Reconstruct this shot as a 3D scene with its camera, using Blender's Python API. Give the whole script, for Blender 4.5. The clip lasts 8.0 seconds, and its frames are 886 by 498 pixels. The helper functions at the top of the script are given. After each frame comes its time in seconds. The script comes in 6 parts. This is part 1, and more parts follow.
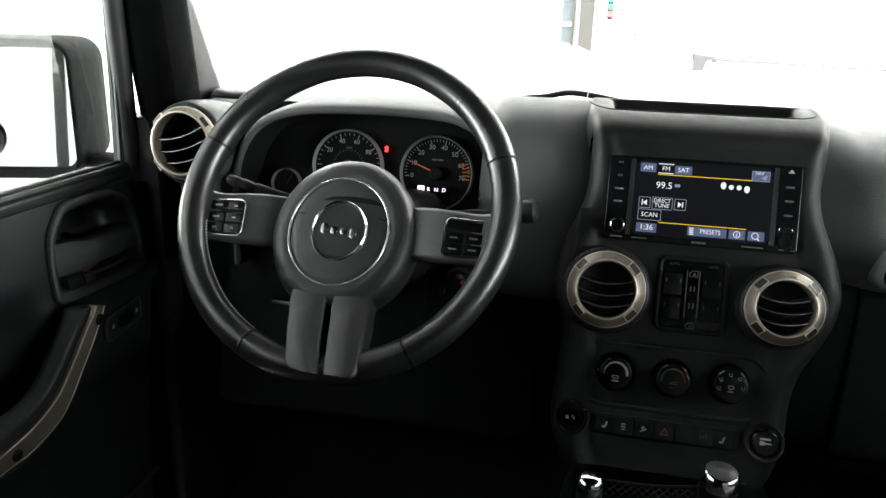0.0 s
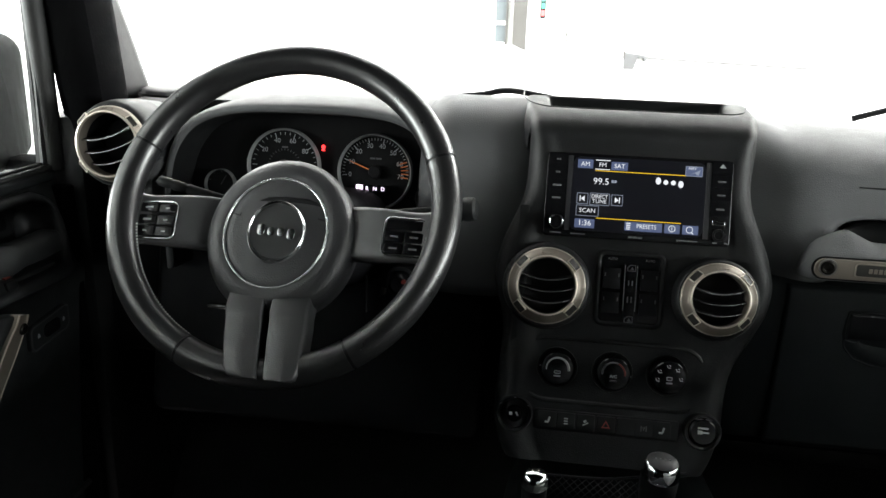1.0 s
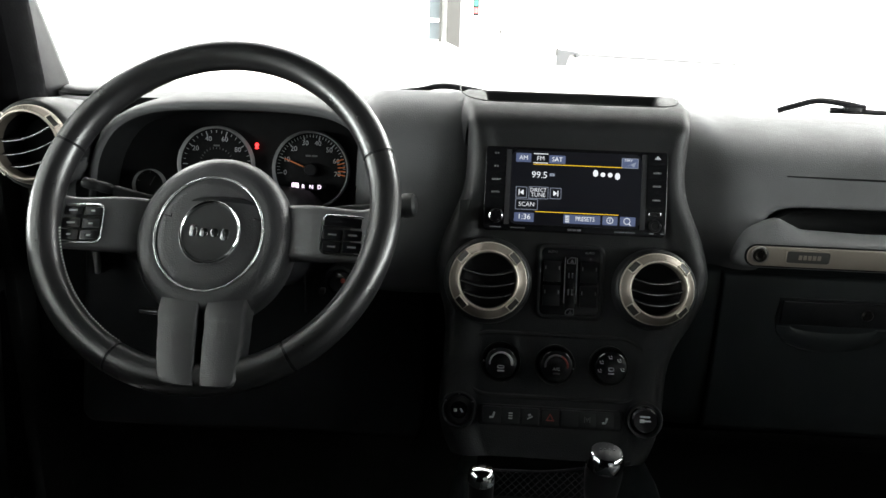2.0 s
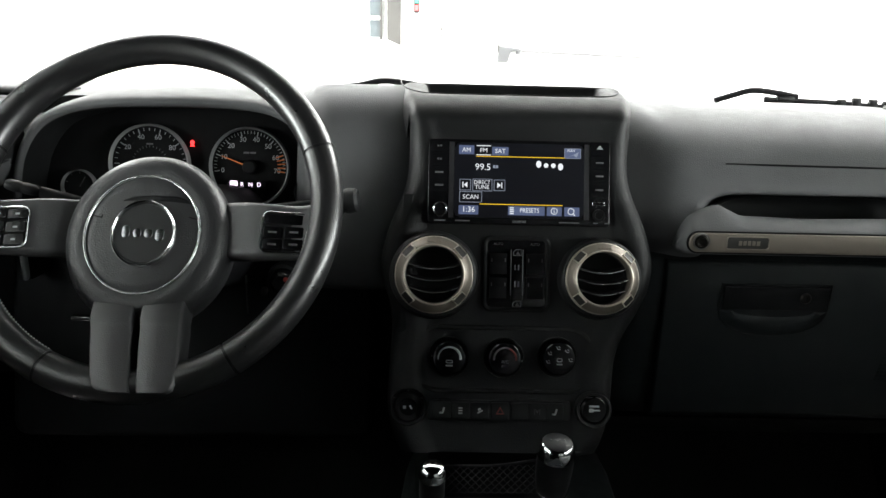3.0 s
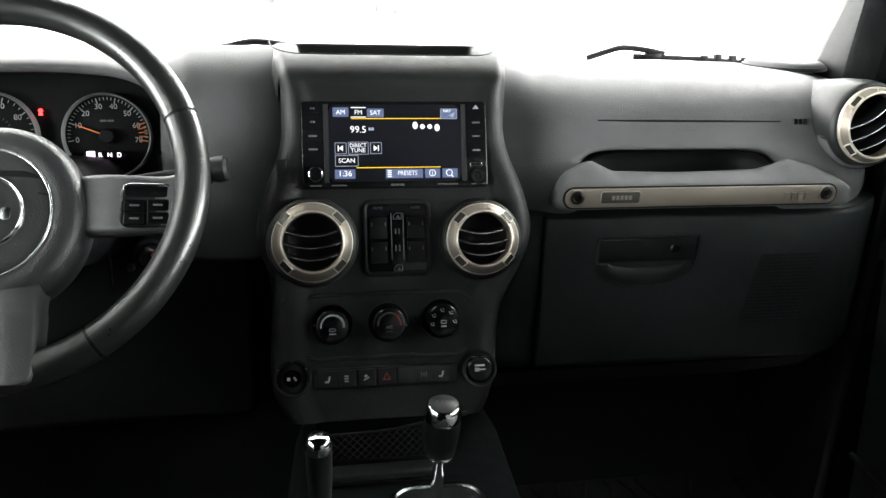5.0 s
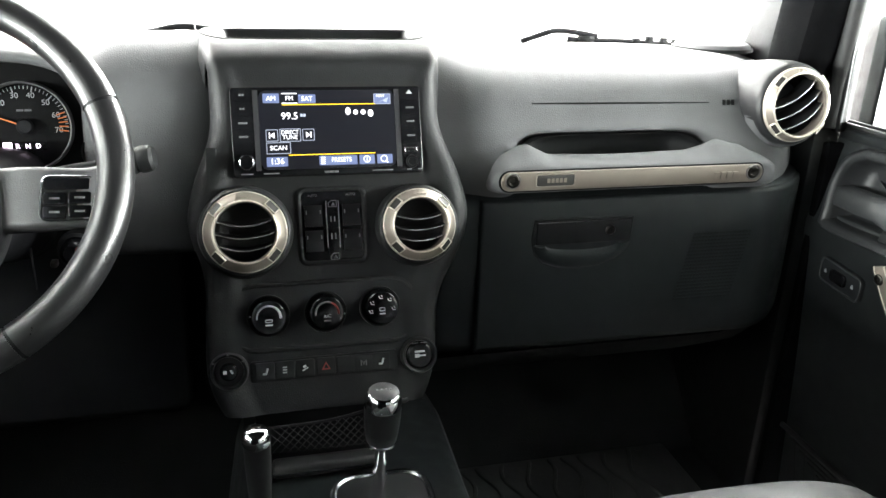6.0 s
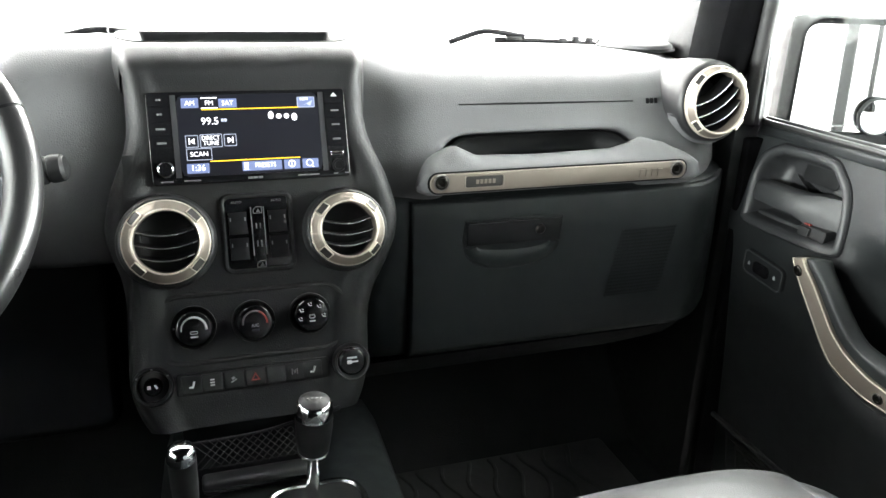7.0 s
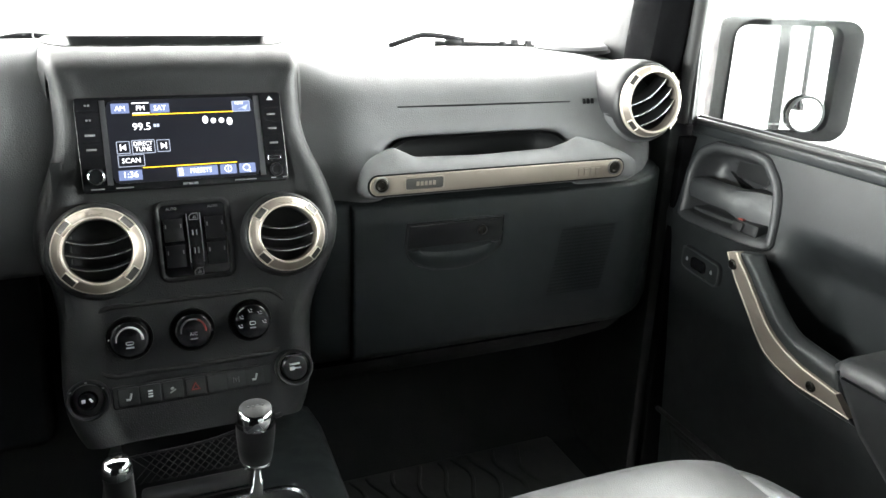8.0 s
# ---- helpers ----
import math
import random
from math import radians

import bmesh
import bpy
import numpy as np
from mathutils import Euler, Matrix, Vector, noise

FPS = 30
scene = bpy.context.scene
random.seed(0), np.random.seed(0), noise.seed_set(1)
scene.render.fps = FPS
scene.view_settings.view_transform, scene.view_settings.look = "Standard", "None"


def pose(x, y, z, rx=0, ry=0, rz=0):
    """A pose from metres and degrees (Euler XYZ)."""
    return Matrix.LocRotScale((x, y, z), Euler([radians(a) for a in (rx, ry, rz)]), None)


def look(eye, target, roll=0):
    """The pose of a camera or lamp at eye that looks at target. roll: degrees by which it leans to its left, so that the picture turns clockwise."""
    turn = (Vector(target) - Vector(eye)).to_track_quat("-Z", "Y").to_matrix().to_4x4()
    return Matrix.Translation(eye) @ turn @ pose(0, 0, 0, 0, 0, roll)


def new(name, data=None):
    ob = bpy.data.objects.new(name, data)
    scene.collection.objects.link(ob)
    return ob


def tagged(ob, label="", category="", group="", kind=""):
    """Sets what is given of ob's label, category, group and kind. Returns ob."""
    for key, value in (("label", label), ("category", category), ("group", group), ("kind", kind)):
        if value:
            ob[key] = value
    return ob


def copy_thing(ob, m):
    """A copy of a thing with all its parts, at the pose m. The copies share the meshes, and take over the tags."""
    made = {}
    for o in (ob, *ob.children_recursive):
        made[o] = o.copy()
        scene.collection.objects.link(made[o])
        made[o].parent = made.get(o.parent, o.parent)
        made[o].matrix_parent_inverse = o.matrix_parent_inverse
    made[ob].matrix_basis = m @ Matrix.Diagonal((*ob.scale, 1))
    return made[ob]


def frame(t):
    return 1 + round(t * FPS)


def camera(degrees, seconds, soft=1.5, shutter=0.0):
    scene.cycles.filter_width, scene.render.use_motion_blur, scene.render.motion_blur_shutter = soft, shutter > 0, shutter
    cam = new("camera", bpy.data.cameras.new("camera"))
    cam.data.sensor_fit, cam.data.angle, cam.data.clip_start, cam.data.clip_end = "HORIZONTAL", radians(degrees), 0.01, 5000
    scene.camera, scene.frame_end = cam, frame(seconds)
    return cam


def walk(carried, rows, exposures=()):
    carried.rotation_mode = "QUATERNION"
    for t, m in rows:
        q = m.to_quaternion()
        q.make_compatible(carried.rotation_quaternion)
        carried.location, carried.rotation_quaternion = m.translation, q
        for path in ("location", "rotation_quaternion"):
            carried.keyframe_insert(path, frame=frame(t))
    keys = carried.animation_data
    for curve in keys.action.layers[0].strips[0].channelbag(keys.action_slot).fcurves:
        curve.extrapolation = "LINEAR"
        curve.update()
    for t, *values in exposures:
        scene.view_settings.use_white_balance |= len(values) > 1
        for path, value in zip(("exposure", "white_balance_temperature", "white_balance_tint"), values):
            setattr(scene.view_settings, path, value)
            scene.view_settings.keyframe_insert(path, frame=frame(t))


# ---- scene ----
cam = camera(60.0, 8.0)
PATH = [
    (0, (-0.078, -0.876, 0.837), (-0.49, 0.989, 0.243), 1.6),
    (0.5, (-0.078, -0.873, 0.838), (-0.408, 1.008, 0.245), 1.7),
    (1, (-0.081, -0.87, 0.835), (-0.336, 1.023, 0.243), 1.9),
    (1.5, (-0.083, -0.866, 0.833), (-0.257, 1.037, 0.241), 2.0),
    (3, (-0.08, -0.851, 0.822), (-0.041, 1.059, 0.232), 1.5),
    (3.5, (-0.076, -0.847, 0.82), (0.03, 1.059, 0.223), 1.6),
    (4, (-0.076, -0.842, 0.82), (0.104, 1.051, 0.2), 1.7),
    (4.5, (-0.072, -0.84, 0.82), (0.18, 1.035, 0.171), 1.7),
    (6, (-0.06, -0.835, 0.819), (0.405, 0.978, 0.112), 1.8),
    (6.5, (-0.051, -0.833, 0.819), (0.483, 0.96, 0.111), 1.8),
    (7, (-0.046, -0.831, 0.819), (0.566, 0.94, 0.119), 1.8),
    (7.5, (-0.041, -0.831, 0.817), (0.634, 0.92, 0.125), 1.7),
    (8, (-0.036, -0.836, 0.815), (0.696, 0.896, 0.133), 1.7),
]
walk(cam, [(t, look(eye, target, roll)) for t, eye, target, roll in PATH],
     exposures=[(0, 0.55), (3.0, 0.5), (4.0, 0.6), (4.5, 0.85), (5.8, 2.0), (6.5, 2.36), (8, 2.4)])

# ---- light: a white photo hall; its lamps are added, out of view ----
world = bpy.data.worlds.new("world")
world.use_nodes = True
world.node_tree.nodes["Background"].inputs[0].default_value = (0.9, 0.95, 1.0, 1)
world.node_tree.nodes["Background"].inputs[1].default_value = 0.02
scene.world = world


def area_lamp(name, x, y, z, sx, sy, watts, target, colour=(1.0, 0.995, 0.985)):
    d = bpy.data.lights.new(name, "AREA")
    d.shape, d.size, d.size_y, d.energy, d.color = "RECTANGLE", sx, sy, watts, colour
    ob = new(name, d)
    ob.matrix_world = look((x, y, z), target)
    return tagged(ob, "soft white area light added out of view", "lamp", kind="structure")


# Ceiling lamps are added: one whitens the wall, two lift the seat.
area_lamp("ceiling_lamp", 0.0, 3.3, 2.6, 8.0, 0.8, 160, (0.0, 3.75, 0.6))
for side in (-1, 1):
    area_lamp("side_lamp", side * 4.8, -1.0, 0.95, 5.0, 0.9, 700, (0.0, -1.0, 0.95))
    area_lamp("ceiling_lamp", side * 2.8, 2.2, 2.6, 1.8, 1.6, 120, (side * 2.8, 2.2, 0.0))


# ---- materials ----
def material(name, base, rough=0.5, metal=0.0, grain=0.0, grain_scale=900.0, mottle=0.12, mottle_scale=14.0,
             rough_var=0.12, leather=False, coat=0.0, specular=0.5, per_object=0.0):
    """Principled surface with fine relief, a broad mottle of the colour and uneven gloss."""
    m = bpy.data.materials.new(name)
    m.use_nodes = True
    nt = m.node_tree
    b = nt.nodes["Principled BSDF"]
    b.inputs["Metallic"].default_value = metal
    b.inputs["Coat Weight"].default_value = coat
    b.inputs["Specular IOR Level"].default_value = specular
    tc = nt.nodes.new("ShaderNodeTexCoord")
    broad = nt.nodes.new("ShaderNodeTexNoise")
    broad.inputs["Scale"].default_value, broad.inputs["Detail"].default_value = mottle_scale, 6
    nt.links.new(tc.outputs["Object"], broad.inputs["Vector"])
    ramp = nt.nodes.new("ShaderNodeMapRange")
    ramp.inputs["From Min"].default_value, ramp.inputs["From Max"].default_value = 0.3, 0.7
    ramp.inputs["To Min"].default_value, ramp.inputs["To Max"].default_value = 1 - mottle, 1 + mottle
    nt.links.new(broad.outputs["Fac"], ramp.inputs["Value"])
    mul = nt.nodes.new("ShaderNodeVectorMath")
    mul.operation = "SCALE"
    mul.inputs[0].default_value = base
    nt.links.new(ramp.outputs["Result"], mul.inputs["Scale"])
    colour = mul.outputs[0]
    if per_object:
        info = nt.nodes.new("ShaderNodeObjectInfo")
        r2 = nt.nodes.new("ShaderNodeMapRange")
        r2.inputs["To Min"].default_value, r2.inputs["To Max"].default_value = 1 - per_object, 1 + per_object
        nt.links.new(info.outputs["Random"], r2.inputs["Value"])
        m2 = nt.nodes.new("ShaderNodeVectorMath")
        m2.operation = "SCALE"
        nt.links.new(colour, m2.inputs[0])
        nt.links.new(r2.outputs["Result"], m2.inputs["Scale"])
        colour = m2.outputs[0]
    nt.links.new(colour, b.inputs["Base Color"])
    fine = nt.nodes.new("ShaderNodeTexNoise")
    fine.inputs["Scale"].default_value, fine.inputs["Detail"].default_value = 55, 5
    nt.links.new(tc.outputs["Object"], fine.inputs["Vector"])
    rr = nt.nodes.new("ShaderNodeMapRange")
    rr.inputs["From Min"].default_value, rr.inputs["From Max"].default_value = 0.3, 0.7
    rr.inputs["To Min"].default_value, rr.inputs["To Max"].default_value = rough - rough_var * rough, rough + rough_var * rough
    nt.links.new(fine.outputs["Fac"], rr.inputs["Value"])
    nt.links.new(rr.outputs["Result"], b.inputs["Roughness"])
    if grain:
        bump = nt.nodes.new("ShaderNodeBump")
        bump.inputs["Strength"].default_value, bump.inputs["Distance"].default_value = grain, 0.0006
        if leather:
            g = nt.nodes.new("ShaderNodeTexVoronoi")
            g.feature = "DISTANCE_TO_EDGE"
            g.inputs["Scale"].default_value = grain_scale
            nt.links.new(tc.outputs["Object"], g.inputs["Vector"])
            nt.links.new(g.outputs["Distance"], bump.inputs["Height"])
        else:
            g = nt.nodes.new("ShaderNodeTexNoise")
            g.inputs["Scale"].default_value, g.inputs["Detail"].default_value = grain_scale, 3
            nt.links.new(tc.outputs["Object"], g.inputs["Vector"])
            nt.links.new(g.outputs["Fac"], bump.inputs["Height"])
        nt.links.new(bump.outputs["Normal"], b.inputs["Normal"])
    return m


def glow(name, colour, strength):
    m = bpy.data.materials.new(name)
    m.use_nodes = True
    b = m.node_tree.nodes["Principled BSDF"]
    b.inputs["Base Color"].default_value = (*[c * 0.2 for c in colour], 1)
    b.inputs["Emission Color"].default_value = (*colour, 1)
    b.inputs["Emission Strength"].default_value = strength
    b.inputs["Roughness"].default_value = 0.3
    return m


def clear_glass(name, tint=(0.97, 0.985, 0.98), gloss=1.0):
    """Thin clear pane: light passes straight, Fresnel drives the gloss."""
    m = bpy.data.materials.new(name)
    m.use_nodes = True
    nt = m.node_tree
    nt.nodes.remove(nt.nodes["Principled BSDF"])
    out = nt.nodes["Material Output"]
    tr = nt.nodes.new("ShaderNodeBsdfTransparent")
    tr.inputs[0].default_value = (*tint, 1)
    gl = nt.nodes.new("ShaderNodeBsdfGlossy")
    gl.inputs["Roughness"].default_value = 0.02
    fr = nt.nodes.new("ShaderNodeFresnel")
    fr.inputs[0].default_value = 1.45
    sc = nt.nodes.new("ShaderNodeMath")
    sc.operation = "MULTIPLY"
    sc.inputs[1].default_value = gloss
    mix = nt.nodes.new("ShaderNodeMixShader")
    nt.links.new(fr.outputs[0], sc.inputs[0])
    nt.links.new(sc.outputs[0], mix.inputs[0])
    nt.links.new(tr.outputs[0], mix.inputs[1])
    nt.links.new(gl.outputs[0], mix.inputs[2])
    nt.links.new(mix.outputs[0], out.inputs[0])
    return m


# Dash plastic split in tone: PAD lightened for windshield light, LOWER darkened for shade.
PAD = material("lit_dash_plastic", (0.118, 0.119, 0.122), 0.60, specular=0.22, grain=0.6, grain_scale=420, leather=True, mottle=0.10)
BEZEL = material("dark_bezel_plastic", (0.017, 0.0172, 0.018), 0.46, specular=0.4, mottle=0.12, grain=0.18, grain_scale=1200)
# Same plastic as the pads, darkened for the shade on the stack.
STACKSKIN = material("shaded_stack_plastic", (0.0108, 0.0110, 0.0117), 0.55, specular=0.32, grain=0.5, grain_scale=420, leather=True, mottle=0.10)
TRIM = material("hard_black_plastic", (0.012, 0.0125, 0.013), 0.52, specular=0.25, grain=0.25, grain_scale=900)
LOWER = material("shaded_lower_plastic", (0.0135, 0.0160, 0.0168), 0.52, specular=0.22, grain=0.3, grain_scale=800, leather=True)
GLOSS = material("gloss_black_plastic", (0.007, 0.007, 0.008), 0.24, specular=0.35)
BLACK = material("deep_black_plastic", (0.006, 0.006, 0.007), 0.55, specular=0.2, grain=0.1)
LEATHER = material("wheel_leather", (0.0125, 0.0125, 0.013), 0.31, specular=0.85, grain=0.12, grain_scale=900)
GRIP = material("black_lever_leather", (0.0085, 0.0085, 0.009), 0.42, specular=0.4, grain=0.3, grain_scale=700, leather=True)
SPOKE = material("spoke_plastic", (0.054, 0.054, 0.056), 0.36, grain=0.55, grain_scale=900)
HUBSKIN = material("airbag_cover_skin", (0.036, 0.036, 0.038), 0.36, grain=0.7, grain_scale=420, leather=True)
THREAD = material("grey_stitching", (0.50, 0.50, 0.48), 0.7)
BRONZE = material("satin_bronze_trim", (0.255, 0.222, 0.188), 0.42, metal=0.6, grain=0.08, grain_scale=2200, mottle=0.05)
BRIGHTBRONZE = material("bright_bronze_edge", (0.62, 0.56, 0.48), 0.36, metal=0.5)
BRONZE_DARK = material("dark_bronze_trim", (0.22, 0.21, 0.20), 0.42, metal=1.0)
CLIPGREY = material("dark_clip_inlay", (0.028, 0.026, 0.024), 0.5)
SLATEDGE = material("bright_slat_edge", (0.60, 0.61, 0.62), 0.25, metal=0.9)
CHROME = material("bright_chrome", (0.86, 0.87, 0.88), 0.06, metal=1.0, mottle=0.02, rough_var=0.3)
SATIN = material("satin_chrome", (0.42, 0.43, 0.44), 0.22, metal=1.0)
STEEL = material("dark_screw_steel", (0.035, 0.033, 0.03), 0.4, metal=1.0)
DOORSKIN = material("door_panel_plastic", (0.0150, 0.0168, 0.0176), 0.47, specular=0.35, grain=0.35, grain_scale=650, leather=True)
DOORGREY = material("door_handle_plastic", (0.032, 0.0335, 0.035), 0.5, grain=0.2, grain_scale=900)
ARM = material("armrest_vinyl", (0.015, 0.0158, 0.0164), 0.46, specular=0.35, grain=0.4, grain_scale=600, leather=True)
# Handle cup darker than its rim: the recess shade is in the colour.
CUPWELL = material("shaded_cup_plastic", (0.024, 0.0245, 0.026), 0.45, grain=0.2)
SEAT = material("grey_seat_leather", (0.12, 0.12, 0.122), 0.38, grain=0.5, grain_scale=420, leather=True, mottle=0.15, mottle_scale=9)
CARPET = material("black_carpet", (0.030, 0.031, 0.031), 0.95, specular=0.08, grain=1.0, grain_scale=500)
RUBBER = material("black_rubber_mat", (0.065, 0.067, 0.066), 0.6, specular=0.3, grain=0.6, grain_scale=120)
PAINT = material("white_car_paint", (0.80, 0.80, 0.79), 0.22, coat=0.6, mottle=0.02)
PILLAR = material("pillar_cover_plastic", (0.024, 0.0244, 0.0252), 0.55, grain=0.3, grain_scale=600)
PILLAR_DARK = material("black_bar_padding", (0.0028, 0.0028, 0.0031), 0.9, specular=0.03, grain=0.5, grain_scale=300)
MIRRORBODY = material("textured_mirror_plastic", (0.006, 0.006, 0.0065), 0.6, specular=0.12, grain=0.5, grain_scale=500)
MIRROR = material("mirror_silver", (0.92, 0.93, 0.93), 0.015, metal=1.0, mottle=0.0, rough_var=0.0)
SEAL = material("black_window_seal", (0.015, 0.015, 0.015), 0.6)
PRINT = material("light_grey_print", (0.42, 0.43, 0.44), 0.6)
PRINT_DIM = material("dim_grey_print", (0.11, 0.11, 0.115), 0.6)
RED_PRINT = material("red_print", (0.24, 0.03, 0.022), 0.5)
ORANGE = material("orange_needle", (0.75, 0.20, 0.05), 0.5)
GAUGE = material("gauge_face_black", (0.005, 0.005, 0.0055), 0.7, specular=0.15)
WALLPAINT = material("white_hall_paint", (0.82, 0.82, 0.81), 0.7, grain=0.1, grain_scale=60, mottle=0.03, mottle_scale=1.5)
CONCRETE = material("pale_sealed_concrete", (0.50, 0.50, 0.49), 0.45, grain=0.2, grain_scale=40, mottle=0.10, mottle_scale=2)
GREYPAINT = material("grey_door_paint", (0.062, 0.059, 0.055), 0.5, mottle=0.04)
PANEBLUE = material("frosted_door_pane", (0.10, 0.115, 0.122), 0.2, mottle=0.05)
NET = material("black_elastic_net", (0.008, 0.008, 0.0085), 0.7)
CARPETNET = material("woven_black_cord", (0.022, 0.022, 0.022), 0.8, grain=0.5, grain_scale=300)
TYRE = material("tyre_rubber", (0.015, 0.015, 0.015), 0.8, grain=0.5, grain_scale=80)
TAG = material("pale_paper_tag", (0.55, 0.55, 0.53), 0.7)
GLASS = clear_glass("clear_window_glass", gloss=0.10)
DARK_GLASS = clear_glass("deep_tinted_glass", (0.10, 0.105, 0.105), gloss=0.3)
SIDE_GLASS = clear_glass("tinted_side_glass", (0.62, 0.64, 0.635), gloss=0.10)
SCREEN_BLACK = glow("screen_black", (0.030, 0.032, 0.045), 0.05)
UI_WHITE = glow("screen_white", (0.92, 0.95, 1.0), 0.60)
UI_BLUE = glow("screen_blue", (0.15, 0.19, 0.34), 0.36)
UI_LINE = glow("screen_edge_grey", (0.42, 0.47, 0.58), 0.38)
UI_YELLOW = glow("screen_yellow", (1.0, 0.62, 0.03), 0.55)
LAMP_RED = glow("warning_red", (1.0, 0.03, 0.03), 3.0)
LAMP_PINK = glow("gear_display", (1.0, 0.80, 1.0), 1.6)
SIGNAL_GREEN = glow("signal_green", (0.10, 0.55, 0.35), 1.5)
SIGNAL_RED = glow("signal_red", (1.0, 0.12, 0.12), 3.0)


# ---- mesh helpers ----
def part(name, bm, mat, parent=None, label="", m=None, angle=38, sub=0, kind=""):
    """Link a bmesh as one mesh object, under a thing or part where given."""
    if m is not None:
        bm.transform(m)
    bmesh.ops.recalc_face_normals(bm, faces=bm.faces)
    me = bpy.data.meshes.new(name)
    bm.to_mesh(me)
    bm.free()
    me.materials.append(mat)
    me.polygons.foreach_set("use_smooth", [True] * len(me.polygons))
    if angle < 180:
        me.set_sharp_from_angle(angle=radians(angle))
    ob = new(name, me)
    if sub:
        s = ob.modifiers.new("smooth", "SUBSURF")
        s.levels = s.render_levels = sub
    if parent is not None:
        ob.parent = parent
        if parent.type == "EMPTY":
            ob.matrix_parent_inverse = parent.matrix_basis.inverted()
    if label:
        ob["label"] = label
    if kind:
        ob["kind"] = kind
    return ob


def thing(name, label, category, at=(0, 0, 0), group="", kind=""):
    ob = new(name)
    ob.empty_display_size = 0.02
    ob.matrix_basis = Matrix.Translation(at)
    return tagged(ob, label, category, group, kind)


def box(x0, x1, y0, y1, z0, z1, r=0.0, seg=2):
    bm = bmesh.new()
    bmesh.ops.create_cube(bm, size=1, matrix=Matrix.Translation(((x0 + x1) / 2, (y0 + y1) / 2, (z0 + z1) / 2))
                          @ Matrix.Diagonal((abs(x1 - x0), abs(y1 - y0), abs(z1 - z0), 1)))
    if r:
        bmesh.ops.bevel(bm, geom=bm.edges[:], offset=r, segments=seg, affect="EDGES", profile=0.5)
    return bm


def rrect(w, h, r, cx=0.0, cy=0.0, n=5):
    """Outline of a rounded rectangle, counter-clockwise."""
    pts = []
    for k, (sx, sy) in enumerate(((1, 1), (-1, 1), (-1, -1), (1, -1))):
        for i in range(n + 1):
            a = math.pi / 2 * (k + i / n)
            pts.append((cx + sx * (w / 2 - r) + r * math.cos(a), cy + sy * (h / 2 - r) + r * math.sin(a)))
    return pts


def inset2d(pts, d):
    """Shrink a closed outline by d along its normals (counter-clockwise outline)."""
    out, n = [], len(pts)
    for i in range(n):
        p, q, s = Vector(pts[i - 1]), Vector(pts[i]), Vector(pts[(i + 1) % n])
        e1, e2 = (q - p).normalized(), (s - q).normalized()
        nn = Vector((-e1.y, e1.x)) + Vector((-e2.y, e2.x))
        nn = nn.normalized() if nn.length > 1e-9 else Vector((-e1.y, e1.x))
        k = max(0.5, nn.dot(Vector((-e1.y, e1.x))))
        out.append(tuple(q + nn * (d / k)))
    return out


def ccw(pts):
    a = sum(pts[i - 1][0] * pts[i][1] - pts[i][0] * pts[i - 1][1] for i in range(len(pts)))
    return pts if a > 0 else pts[::-1]


def rings(sections, closed=True, caps=True):
    """Skin a row of equal-length rings of 3D points."""
    bm = bmesh.new()
    rows = [[bm.verts.new(p) for p in s] for s in sections]
    n = len(rows[0])
    for a, b in zip(rows, rows[1:]):
        for i in range(n if closed else n - 1):
            j = (i + 1) % n
            bm.faces.new((a[i], a[j], b[j], b[i]))
    if caps and closed:
        bm.faces.new(rows[0][::-1])
        bm.faces.new(rows[-1])
    return bm


def slab(pts, z0, z1, r=0.0):
    """Plate with the given outline, its upper edge softly rounded by r."""
    pts = ccw(list(pts))
    if not r:
        return rings([[(x, y, z0) for x, y in pts], [(x, y, z1) for x, y in pts]])
    secs = [[(x, y, z0) for x, y in pts], [(x, y, z1 - r) for x, y in pts]]
    for k in (0.3, 0.7, 1.0):
        a = k * math.pi / 2
        secs.append([(x, y, z1 - r + r * math.sin(a)) for x, y in inset2d(pts, r * (1 - math.cos(a)))])
    return rings(secs)


def frame_ring(pts, width, z0, z1, r=0.001):
    """A raised frame that follows an outline, width broad, open in the middle."""
    pts = ccw(list(pts))
    a, b = pts, inset2d(pts, r)
    c, d = inset2d(pts, width - r), inset2d(pts, width)
    secs = [[(x, y, z) for x, y in o] for o, z in ((a, z0), (a, z1 - r), (b, z1), (c, z1), (d, z1 - r), (d, z0))]
    secs.append(secs[0])
    bm = rings(secs, caps=False)
    bmesh.ops.remove_doubles(bm, verts=bm.verts, dist=1e-6)
    return bm


def lathe(profile, seg=48, closed=False):
    """Turn a profile of (radius, height) about z."""
    bm = bmesh.new()
    cols = []
    for i in range(seg):
        a = 2 * math.pi * i / seg
        cols.append([bm.verts.new((r * math.cos(a), r * math.sin(a), z)) for r, z in profile])
    n = len(profile)
    for i in range(seg):
        a, b = cols[i], cols[(i + 1) % seg]
        for k in range(n if closed else n - 1):
            l = (k + 1) % n
            bm.faces.new((a[k], b[k], b[l], a[l]))
    bmesh.ops.remove_doubles(bm, verts=bm.verts, dist=1e-7)
    return bm


